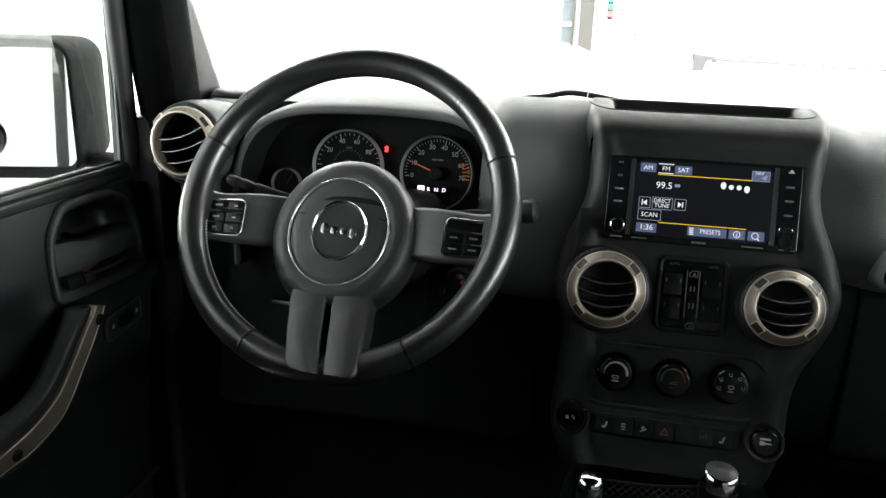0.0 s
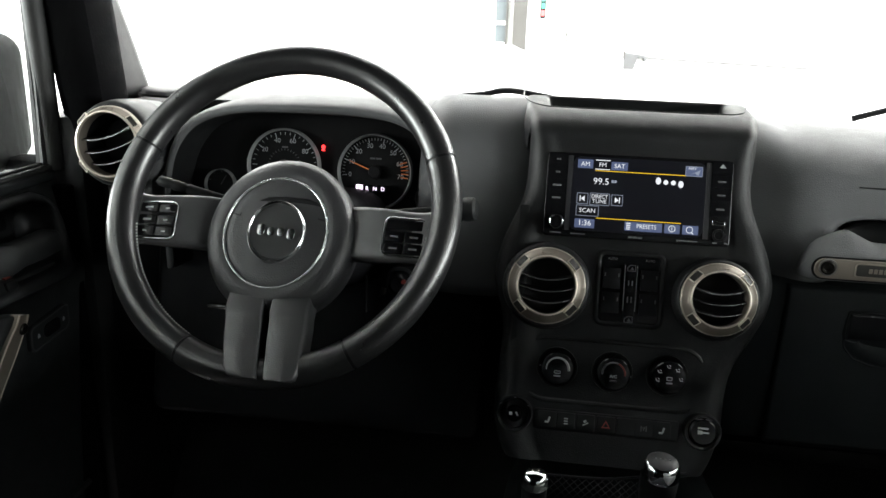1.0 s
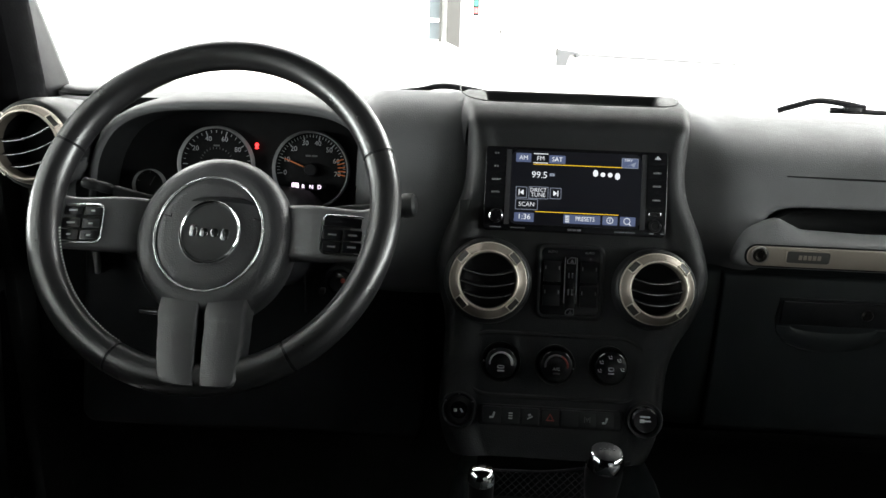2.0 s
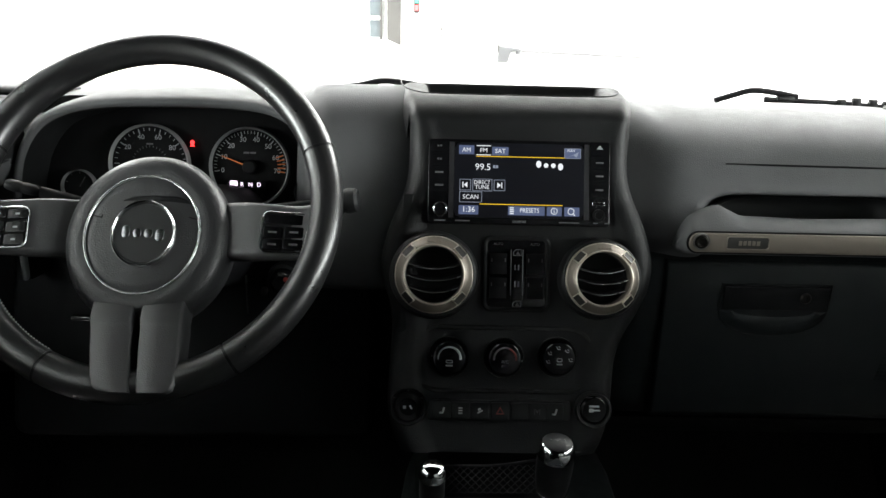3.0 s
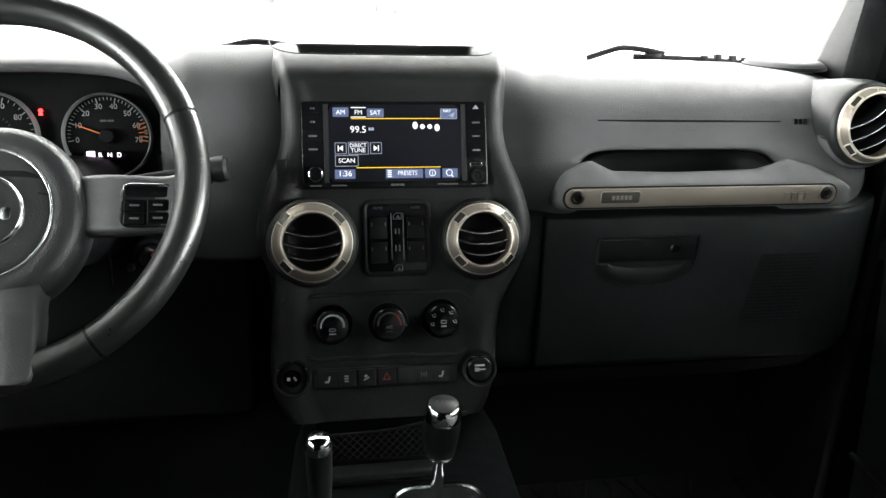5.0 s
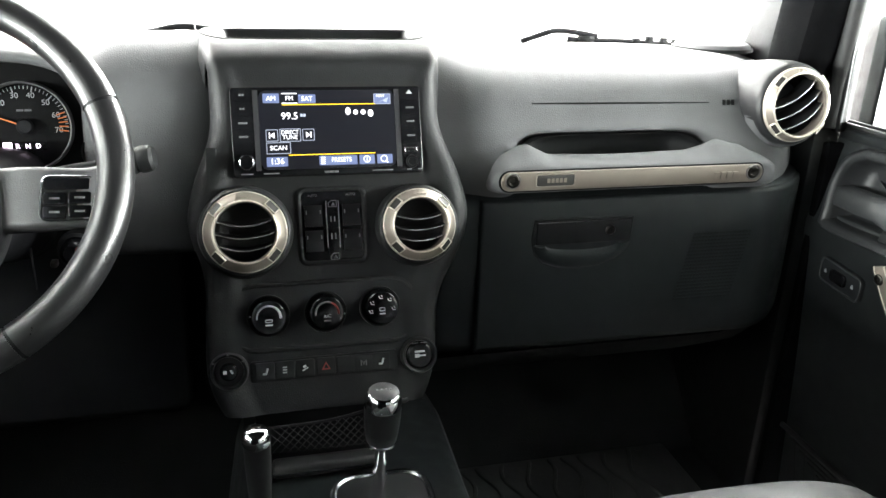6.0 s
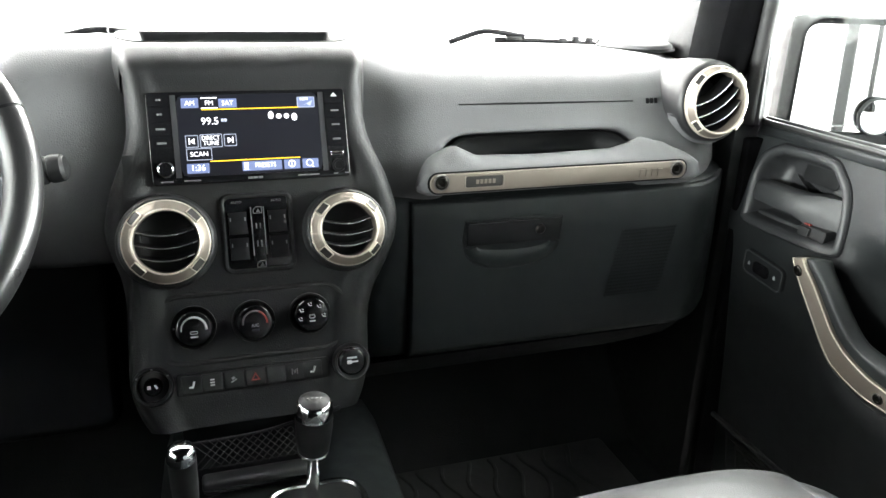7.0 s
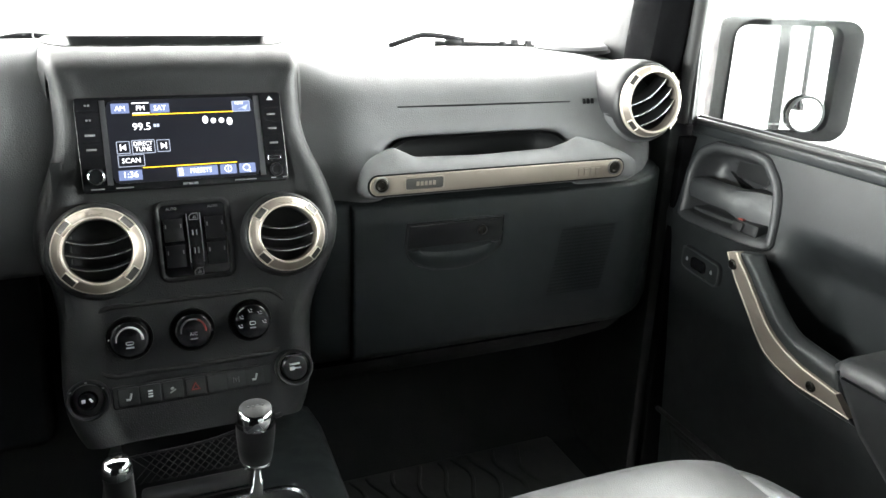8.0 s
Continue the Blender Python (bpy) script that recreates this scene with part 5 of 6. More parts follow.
on_hub("badge_ring", lathe([(0.0278, 0.0), (0.0283, 0.0030), (0.0299, 0.0040), (0.0314, 0.0026), (0.0319, 0.0)], 64), CHROME, hub, "chrome badge ring", x=0.0005, y=-0.0105, z=0.0052, angle=60, tall=1.09)
for k, (w, h, dy) in enumerate(((0.0080, 0.0125, 0.001), (0.0082, 0.0092, -0.0005), (0.0082, 0.0092, -0.0005), (0.0082, 0.0122, -0.002))):
    on_hub("emblem_shape", slab(rrect(w, h, 0.0032, n=3), 0, 0.0012, 0.0005), SATIN, hub, x=0.0005 + 0.0108 * (k - 1.5), y=-0.0105 + dy, z=0.0066)
for x, w in ((-0.046, 0.008), (0.046, 0.008)):
    on_hub("horn_mark", tube([(-w / 2, 0.001, 0), (w / 2, -0.001, 0), (w / 2, 0.002, 0)], 0.0006, 5), BLACK, hub, x=x, y=0.006, z=0.0045)
on_hub("airbag_mark", bars(3, 0.017, 0.004, 0.002), SPOKE, hub, y=-0.0525, z=0.0035)

for s in (-1, 1):
    def X(v):
        return s * v
    # upper spoke: a broad arm that flows into the rim
    out = []
    for u, yt, yb, zt, th in ((0.055, 0.031, -0.028, -0.016, 0.03), (0.075, 0.031, -0.029, -0.010, 0.03), (0.095, 0.030, -0.031, -0.003, 0.03), (0.120, 0.027, -0.032, 0.001, 0.026), (0.145, 0.024, -0.031, 0.002, 0.022), (0.158, 0.025, -0.032, 0.004, 0.020), (0.170, 0.029, -0.036, 0.008, 0.016)):
        out.append([(X(u), yt, zt - th), (X(u), yt, zt - 0.006), (X(u), yt - 0.003, zt - 0.001), (X(u), yt - 0.009, zt), (X(u), yb + 0.009, zt), (X(u), yb + 0.003, zt - 0.001), (X(u), yb, zt - 0.006), (X(u), yb, zt - th)])
    spoke = on_hub("spoke", rings(out), SPOKE, label="black upper spoke carrying buttons", angle=60, sub=1)
    cx, cy, cz = X(0.1344), -0.006, 0.0016
    rot = -2.0 * s
    on_hub("button_frame", frame_ring(rrect(0.0455, 0.0425, 0.008), 0.0016, -0.001, 0.0018, 0.0005), SATIN, spoke, "bright frame round the buttons", cx, cy, cz, rot)
    on_hub("button_bed", slab(rrect(0.0425, 0.0395, 0.0065), -0.001, 0.0004), BLACK, spoke, "", cx, cy, cz, rot)
    for bx in (-0.0103, 0.0103):
        for j, by in enumerate((0.0135, 0.0, -0.0125)):
            if s > 0 and j == 0:
                continue
            bt = on_hub("button", slab(rrect(0.0192, 0.0112 if j else 0.0100, 0.002), 0.0, 0.0022, 0.0008), GLOSS, spoke, "", cx + bx, cy + by, cz, rot)
            on_hub("button_mark", bars(1, 0.0085 if s > 0 or bx < 0 and j < 2 else 0.0042, 0.0018, 0), PRINT if s < 0 else PRINT_DIM, bt, "", cx + bx, cy + by, cz + 0.0022, rot)
    if s > 0:
        on_hub("blank_cover", slab(rrect(0.040, 0.0105, 0.003), 0.0, 0.0016, 0.0006), GLOSS, spoke, "", cx, cy + 0.0133, cz, rot)
    # lower spoke half
    sec = []
    for y, xi, xo in ((-0.064, 0.0040, 0.0430), (-0.070, 0.0040, 0.0434), (-0.082, 0.0039, 0.0435), (-0.096, 0.0038, 0.0428), (-0.101, 0.0038, 0.0425), (-0.106, 0.0037, 0.0422), (-0.125, 0.0036, 0.0408),
                      (-0.150, 0.0034, 0.0385), (-0.158, 0.0033, 0.0372), (-0.163, 0.0033, 0.0340), (-0.1655, 0.0033, 0.0290)):
        z, lean = lerp_table(RISE, y), 0.18 * (-0.064 - y)
        sec.append([(X(a) + lean, y, z + b) for a, b in ((xi, -0.030), (xi, -0.003), (xi + 0.0007, -0.0008), (xi + 0.002, 0.0), ((xi + xo) / 2, 0.0006), (xo - 0.003, 0.0), (xo - 0.001, -0.001), (xo, -0.004), (xo, -0.030))])
    on_hub("lower_spoke", rings(sec), SPOKE, label="flat lower spoke half", z=-0.002, angle=50)
on_hub("spoke_slot", box(-0.0075, 0.0075, -0.157, -0.075, -0.03, -0.012), BLACK)
on_hub("spoke_slot_end", box(-0.0018, 0.0012, -0.1555, -0.146, -0.012, -0.0045, 0.0008, 1), SATIN)

col = thing("steering_column", "black steering column shroud with key switch", "steering column", (-0.348, 0.0, 0.50))
secs = []
for y, zc, w, h in ((-0.115, 0.600, 0.045, 0.042), (-0.09, 0.592, 0.062, 0.055), (-0.03, 0.575, 0.068, 0.06), (0.06, 0.552, 0.07, 0.065), (0.12, 0.54, 0.07, 0.065)):
    secs.append([(-0.348 + w * math.copysign(abs(math.cos(t)) ** 0.6, math.cos(t)), y, zc + h * math.copysign(abs(math.sin(t)) ** 0.6, math.sin(t))) for t in [2 * math.pi * k / 24 for k in range(24)]])
part("shroud", rings(secs), BLACK, col, angle=60)
part("shroud_edge", box(-0.2805, -0.2785, -0.052, -0.05, 0.495, 0.540), SATIN, col)
part("key_switch", lathe([(0, 0.016), (0.008, 0.016), (0.012, 0.012), (0.014, 0.0), (0.014, -0.03)], 28), GLOSS, col, "round key switch", m=axes((-0.243, -0.035, 0.528), (1, 0, 0), (0, 0.2, 1)))
part("key_collar", lathe([(0.014, 0.004), (0.018, 0.003), (0.020, -0.01), (0.020, -0.05)], 28), TRIM, col, m=axes((-0.243, -0.03, 0.528), (1, 0, 0), (0, 0.2, 1)))
part("key_blade", box(-0.262, -0.256, -0.06, -0.05, 0.521, 0.527, 0.001), STEEL, col)
part("red_lamp", lathe([(0, 0.001), (0.003, 0.0)], 12), RED_PRINT, col, m=axes((-0.236, -0.052, 0.536), (1, 0, 0), (0, 0.2, 1)))
part("tilt_lever", box(-0.475, -0.425, -0.056, -0.046, 0.484, 0.489, 0.0015), SATIN, col, "pale tilt lever")
tag = tagged(part("paper_tag", slab([(-0.004, -0.016), (0.004, -0.018), (0.007, 0.014), (-0.002, 0.018)], 0, 0.0012), TAG, m=axes((-0.250, -0.075, 0.490), (0.80, 0, -0.6), (0.6, 0.2, 0.8))),
             "small pale tag hanging by the column", "tag")


def stalk(label, pts, head, k=1.0):
    s = thing("column_stalk", label, "stalk", pts[0], "column stalks")
    part("arm", tube(pts, [0.005, 0.0055, 0.006], 12), TRIM, s)
    a, b = Vector(pts[-2]), Vector(pts[-1])
    d = (b - a).normalized()
    part("grip", lathe([(0.0, 0.034), (0.010, 0.034), (0.0128, 0.031), (0.0136, 0.024), (0.0132, 0.020), (0.0122, 0.019), (0.0122, 0.017), (0.0136, 0.015), (0.0132, 0.004), (0.008, 0.0), (0.0, 0.0)], 24), TRIM, s,
         m=Matrix.Translation(head) @ d.to_track_quat("Z", "Y").to_matrix().to_4x4() @ Matrix.Diagonal((k, k, 1, 1)), angle=30)


stalk("black column stalk with knurled round grip", [(-0.285, -0.045, 0.608), (-0.235, -0.048, 0.617), (-0.188, -0.052, 0.624)], (-0.188, -0.052, 0.624))
stalk("black column stalk half hidden by the wheel", [(-0.41, -0.045, 0.605), (-0.45, -0.052, 0.620), (-0.488, -0.058, 0.631)], (-0.488, -0.058, 0.631), 0.45)


# ---- centre console and levers ----
con = thing("centre_console", "black plastic console between the seats", "console", (0.03, -0.4, 0.0))
secs = []
for y, z, w in ((0.10, 0.27, 0.135), (0.02, 0.275, 0.132), (-0.10, 0.285, 0.125), (-0.16, 0.295, 0.120), (-0.30, 0.30, 0.115), (-0.60, 0.30, 0.11), (-1.0, 0.30, 0.11)):
    secs.append([(0.03 + a * w, y, b * z) for a, b in ((-1.25, 0.0), (-1.15, 0.5), (-1.02, 0.88), (-0.94, 0.97), (-0.8, 1.0), (0.8, 1.0), (0.94, 0.97), (1.02, 0.88), (1.15, 0.5), (1.25, 0.0))])
part("tunnel", rings(secs), LOWER, con, sub=1)
part("bin_back", box(-0.075, 0.060, -0.085, -0.075, 0.29, 0.365), BLACK, con)
part("bin_floor", box(-0.075, 0.060, -0.13, -0.08, 0.286, 0.291), BLACK, con)
part("bin_rail", box(-0.060, 0.052, -0.142, -0.122, 0.296, 0.3125, 0.005, 3), BEZEL, con, "grey rail in front of the storage net")
part("rail_edge", box(-0.060, 0.052, -0.1432, -0.140, 0.3015, 0.3045, 0.001), SATIN, con)
net = []
for k in range(13):
    x = -0.07 + 0.0088 * k
    net.append(tube([(x, -0.118, 0.312), (x + 0.034, -0.108, 0.343)], 0.0005, 5))
    net.append(tube([(x + 0.034, -0.118, 0.312), (x, -0.108, 0.343)], 0.0005, 5))
part("storage_net", merge(*net), NET, con, "black elastic storage net", kind="stuff")
part("net_cord", tube(smooth_line([(-0.07, -0.107, 0.339), (0.0, -0.108, 0.342), (0.045, -0.107, 0.349)], 5), 0.0016, 8), TRIM, con)
part("shift_bezel", frame_ring(rrect(0.105, 0.16, 0.03, n=6), 0.007, 0, 0.006, 0.002), SATIN, con, "bright rim round the shift gate", m=T((0.048, -0.238, 0.3005)))
part("shift_plate", slab(rrect(0.096, 0.15, 0.026, n=6), 0, 0.003), BEZEL, con, m=T((0.048, -0.238, 0.3005)))

gear_lever = thing("gear_lever", "gear lever with black grip and chrome cap", "gear lever", (0.045, -0.20, 0.30))
LV = axes((0.0435, -0.195, 0.300), (1, 0, 0), (0.0, 1, 0.0)) @ Matrix.Rotation(radians(6), 4, "X") @ Matrix.Rotation(radians(1.5), 4, "Y")
part("shaft", lathe([(0.0065, 0.0), (0.0065, 0.08), (0.0, 0.08)], 24), CHROME, gear_lever, "chrome shaft", m=LV)
part("grip", lathe([(0.0, 0.074), (0.012, 0.074), (0.0150, 0.077), (0.0166, 0.090), (0.0178, 0.105), (0.0180, 0.116), (0.0178, 0.119)], 40), GRIP, gear_lever, "black leather grip", m=LV, angle=60)
part("lower_collar", lathe([(0.0135, 0.0725), (0.0152, 0.0735), (0.0158, 0.077), (0.0150, 0.078)], 40), CHROME, gear_lever, m=LV, angle=60)
part("cap", lathe([(0.0180, 0.1185), (0.0185, 0.1200), (0.0183, 0.1255), (0.0174, 0.1305), (0.0155, 0.1340), (0.0146, 0.1345)], 40), CHROME, gear_lever, "chrome cap", m=LV, angle=60)
part("cap_inlay", lathe([(0.0148, 0.1341), (0.0115, 0.1362), (0.0, 0.1370)], 40), BEZEL, gear_lever, m=LV)
for k in range(4):
    part("cap_mark", box(-0.0008, 0.0008, -0.0008, 0.0008, 0.1362, 0.1373), PRINT_DIM, gear_lever, m=LV @ T((-0.0065 + 0.0043 * k, 0.0, 0)))
part("release_button", tube([(0.017, 0, 0.121), (0.024, 0, 0.1225)], 0.0022, 8), TRIM, gear_lever, m=LV)

transfer = thing("transfer_lever", "short transfer lever with black grip and chrome top", "gear lever", (-0.07, -0.24, 0.30))
LT = axes((-0.072, -0.238, 0.30), (1, 0, 0), (0, 1, 0)) @ Matrix.Rotation(radians(5), 4, "X") @ Matrix.Diagonal((0.9, 0.9, 1.02, 1))
part("grip", lathe([(0.010, 0.0), (0.011, 0.05), (0.0128, 0.09), (0.0132, 0.117)], 32), GRIP, transfer, "black leather grip", m=LT, angle=60)
part("cap", lathe([(0.0132, 0.117), (0.0140, 0.1185), (0.0138, 0.1245), (0.0125, 0.1290), (0.0085, 0.1312), (0.0, 0.1318)], 32), CHROME, transfer, "chrome cap", m=LT, angle=60)
part("boot", lathe([(0.03, -0.004), (0.024, 0.01), (0.018, 0.024), (0.013, 0.04)], 24), RUBBER, transfer, m=LT)

# ---- passenger seat ----
seat = thing("passenger_seat", "grey leather passenger seat, front edge of the cushion lit", "car seat", (0.385, -0.6, 0.0))


def cushion(x0, x1, y0, y1, z0, z1, crown, n=20, p=3.2):
    secs = []
    for i in range(n + 1):
        v = -1 + 2 * i / n
        k = max(0.0, 1 - abs(v) ** p) ** (1 / p)
        ring = []
        for j in range(32):
            t = 2 * math.pi * j / 32
            c, s = math.cos(t), math.sin(t)
            u = math.copysign(abs(c) ** 0.55, c)
            w = math.copysign(abs(s) ** 0.75, s)
            zz = (z0 + z1) / 2 + (z1 - z0) / 2 * w * (0.25 + 0.75 * k) + (crown * (1 - u * u) * k if s > 0 else 0)
            ring.append(((x0 + x1) / 2 + (x1 - x0) / 2 * u * (0.80 + 0.2 * k), (y0 + y1) / 2 + (y1 - y0) / 2 * v, zz))
        secs.append(ring)
    return rings(secs)


part("cushion", cushion(0.118, 0.550, -0.90, -0.275, 0.20, 0.360, 0.010, p=4.6), SEAT, seat, "smooth leather cushion centre", angle=60, sub=1)
for s in (-1, 1):
    x = 0.345 + s * 0.180
    slope = T((x, 0, 0.345)) @ Matrix.Rotation(radians(24 * s), 4, "Y") @ T((-x, 0, -0.345))
    part("bolster", cushion(x - 0.042, x + 0.042, -0.90, -0.292, 0.16, 0.350, 0.004), SEAT, seat, "side bolster falling towards the outside", m=slope, angle=60, sub=1)
    part("seam", tube(smooth_line([(0.345 + s * 0.138, -0.37, 0.338), (0.345 + s * 0.136, -0.45, 0.347), (0.345 + s * 0.136, -0.8, 0.348)], 5), 0.0015, 6), BLACK, seat)
part("base", box(0.18, 0.51, -0.84, -0.40, 0.0, 0.20, 0.02), BLACK, seat)
part("backrest", cushion(0.12, 0.57, -1.02, -0.90, 0.30, 0.95, 0.0), SEAT, seat, angle=60)

# ---- floor mats ----
mat_ = thing("floor_mat", "black rubber floor mat with moulded ridges", "floor mat", (0.40, 0.05, 0.0))
part("sheet", slab(rrect(0.42, 0.46, 0.05, 0.42, 0.02), 0.001, 0.010, 0.004), RUBBER, mat_)
for k in range(9):
    pts = [(0.25 + 0.037 * k + 0.011 * math.sin(16 * t + 1.3 * k), -0.16 + 0.36 * t, 0.0105) for t in np.linspace(0, 1, 25)]
    part("ridge", tube(pts, 0.004, 6), RUBBER, mat_)


# ---- doors ----
def build_door(s):
    d = thing("door_2" if s > 0 else "door_3", "black grained inner car door with bronze pull strip, closed", "car door", (s * 0.72, -0.5, 0.0), "front doors", "structure")
    flip = Matrix.Diagonal((s, 1, 1, 1))

    def put(name, bm, mat, parent=None, label="", m=None, **kw):
        if m is not None:
            bm.transform(m)
            for v in bm.verts:
                z = v.co.z
                v.co.x += 0.22 * (z - 0.485) if z > 0.485 else 0.10 * (0.485 - z)
        return part(name, bm, mat, parent or d, label, m=flip, **kw)

    side = axes((0.70, 0, 0), (0, -1, 0), (0, 0, 1))  # local x backward, y up, z into the cabin
    cup = [(0.009, 0.602), (0.091, 0.603), (0.119, 0.589), (0.141, 0.563), (0.153, 0.515), (0.146, 0.4915), (0.071, 0.486), (-0.015, 0.487), (-0.026, 0.510), (-0.032, 0.5555), (-0.020, 0.586)]
    cup = ccw([p[:2] for p in smooth_line([(a, b, 0) for a, b in cup] + [(cup[0][0], cup[0][1], 0)], 4)][:-1])
    hole = inset2d(cup, 0.005)

    def inside(u, v):
        c = False
        for i in range(len(hole)):
            (x1, y1), (x2, y2) = hole[i - 1], hole[i]
            if (y1 > v) != (y2 > v) and u < x1 + (x2 - x1) * (v - y1) / (y2 - y1):
                c = not c
        return c

    def ease(v, v0, v1):
        t = max(0.0, min(1.0, (v - v0) / (v1 - v0)))
        return t * t * (3 - 2 * t)

    # panel skin that curves into the pocket behind the pull
    bm = bmesh.new()
    us = [-0.05 + 0.0065 * i for i in range(70)] + [0.41 + 0.04 * i for i in range(15)]
    vs = [0.0, 0.06, 0.12, 0.18, 0.24, 0.29, 0.33] + [0.36 + 0.0060 * i for i in range(43)]
    grid = [[bm.verts.new((u, v, -0.050 * ease(u, 0.150, 0.215) * ease(v, 0.535, 0.470) * ease(v, 0.335, 0.365) + 0.006 * ease(v, 0.30, 0.0))) for v in vs] for u in us]
    for i in range(len(us) - 1):
        for j in range(len(vs) - 1):
            if not inside((us[i] + us[i + 1]) / 2, (vs[j] + vs[j + 1]) / 2):
                bm.faces.new((grid[i][j], grid[i + 1][j], grid[i + 1][j + 1], grid[i][j + 1]))
    panel = put("panel", bm, DOORSKIN, None, "grained door panel with sunken handle cup", side, angle=180)
    for name, mat, table, lab in (("cup_rim", DOORGREY, ((0.0, -0.004), (0.0005, 0.003), (0.003, 0.0062), (0.0085, 0.0058), (0.0125, 0.001), (0.0135, -0.003)), "raised rim of the handle cup"),
                                  ("cup_well", CUPWELL, ((0.0132, -0.002), (0.0165, -0.014), (0.0200, -0.029), (0.027, -0.037), (0.040, -0.039)), "sunken handle cup, recess shade in its darker tone")):
        bm = rings([[(x, y, dp) for x, y in inset2d(cup, k)] for k, dp in table], caps=False)
        if name == "cup_well":
            bm.verts.ensure_lookup_table()
            bm.faces.new(bm.verts[-len(cup):])
        put(name, bm, mat, panel, lab, side, angle=60)
    put("belt_cap", box(0.7245, 0.745, -1.0, 0.05, 0.604, 0.620, 0.005, 3), DOORSKIN)
    put("outer_skin", box(0.780, 0.800, -1.0, 0.055, 0.0, 0.615, 0.008), PAINT)
    put("door_edge", box(0.702, 0.76, 0.035, 0.05, 0.0, 0.60, 0.003), PILLAR_DARK)
    put("window_seal", tube([(0.728, 0.05, 0.6235), (0.728, -0.3, 0.6245), (0.728, -1.0, 0.6245)], 0.0042, 8), SEAL)
    put("seal_lip", tube([(0.737, 0.05, 0.627), (0.737, -0.3, 0.628), (0.737, -1.0, 0.628)], 0.003, 8), TRIM)
    o = 0.0 if s > 0 else 0.022
    put("frame_front", tube([(0.7205 + o, 0.048, 0.615), (0.7145 + o, 0.045, 0.72), (0.700 + o, 0.03, 0.9), (0.68 + o, -0.01, 1.13)], 0.0085, 8, 1.0), TRIM, None, "slim window frame post")
    put("frame_bead", tube([(0.7130 + o, 0.040, 0.62), (0.7070 + o, 0.037, 0.72), (0.692 + o, 0.022, 0.9)], 0.0045, 8), DOORGREY)
    put("frame_top", tube([(0.68 + o, -0.01, 1.13), (0.69 + o, -1.0, 1.13)], 0.012, 8), TRIM)
    pane = put("window_pane", box(0.7435, 0.7465, -1.0, 0.04, 0.60, 1.13), SIDE_GLASS, None, "lightly tinted side window glass")
    put("cup_seam", tube([(x, y, 0.0005) for x, y in cup + cup[:1]], 0.0016, 6), BLACK, panel, "thin dark seam round the cup", side)
    put("cup_insert", slab(rrect(0.062, 0.036, 0.006, 0.052, 0.572), -0.042, -0.0365, 0.001), TRIM, panel, "", side)
    # release lever
    secs = []
    for u, y, h, z, t in ((-0.013, 0.5365, 0.018, -0.006, 0.018), (-0.010, 0.5365, 0.022, 0.008, 0.022), (0.0, 0.5365, 0.025, 0.015, 0.026), (0.04, 0.5365, 0.026, 0.016, 0.026), (0.070, 0.5365, 0.027, 0.013, 0.026), (0.080, 0.534, 0.034, 0.006, 0.030), (0.096, 0.531, 0.044, -0.004, 0.03), (0.120, 0.530, 0.046, -0.013, 0.03), (0.137, 0.529, 0.044, -0.021, 0.02)):
        secs.append([(u, y - h * 0.5, z - t), (u, y - h * 0.5, z - 0.003), (u, y - h * 0.32, z), (u, y + h * 0.32, z + 0.001), (u, y + h * 0.5, z - 0.002), (u, y + h * 0.5, z - t)])
    put("release_lever", rings(secs), DOORGREY, None, "grey release lever in the cup", side, angle=50)
    put("cup_fin", slab([(0.092, 0.5560), (0.136, 0.5530), (0.131, 0.5625), (0.108, 0.5670)], -0.039, -0.016, 0.004), DOORGREY, panel, "", side)
    lk = put("lock_slider", slab(rrect(0.044, 0.015, 0.003, 0.103, 0.5075), -0.02, 0.001, 0.0015), TRIM, None, "small black lock slider with red mark", side)
    put("slider_grip", slab(rrect(0.018, 0.011, 0.002, 0.092, 0.5075), 0.001, 0.005, 0.001), BEZEL, lk, "", side)
    put("red_mark", box(0.087, 0.096, 0.5152, 0.5168, -0.003, 0.0012), RED_PRINT, lk, "", side)
    put("cup_floor_lip", slab([(-0.010, 0.498), (0.074, 0.499), (0.074, 0.506), (-0.010, 0.505)], -0.03, -0.010, 0.003), DOORGREY, panel, "", side)
    # lock switch plate
    lp = [tuple((Matrix.Translation((0.036, 0.430, 0)) @ Matrix.Rotation(radians(-6), 4, 'Z') @ Vector((x, y, 0)))[:2]) for x, y in rrect(0.078, 0.037, 0.009, n=4)]
    lp = ccw(lp)
    pl = put("lock_switch_plate", slab(lp, 0, 0.006, 0.002), DOORSKIN, None, "small black door lock switch plate", side)
    put("plate_edge", frame_ring(lp, 0.003, 0.004, 0.0072, 0.001), DOORGREY, pl, "", side)
    rot = Matrix.Translation((0.034, 0.430, 0)) @ Matrix.Rotation(radians(-4), 4, "Z")
    put("rocker", slab(rrect(0.030, 0.018, 0.006), 0.006, 0.0095, 0.002), GLOSS, pl, "", side @ rot)
    for x in (-0.025, 0.026):
        put("lock_icon", merge(box(-0.002, 0.002, -0.0025, 0.001, 0, 0.0006), tube([(-0.0012, 0.001, 0), (0, 0.003, 0), (0.0012, 0.001, 0)], 0.0006, 5)), PRINT, pl, "", side @ rot @ T((x, 0, 0.0062)))
    # pull handle: padded body, bronze strip on its cabin side
    low = smooth_line([(0.1177, 0.4850, 0), (0.139, 0.449, 0), (0.1648, 0.4144, 0), (0.184, 0.388, 0), (0.2056, 0.3690, 0), (0.2532, 0.3535, 0), (0.300, 0.3525, 0), (0.3404, 0.3529, 0)], 6)
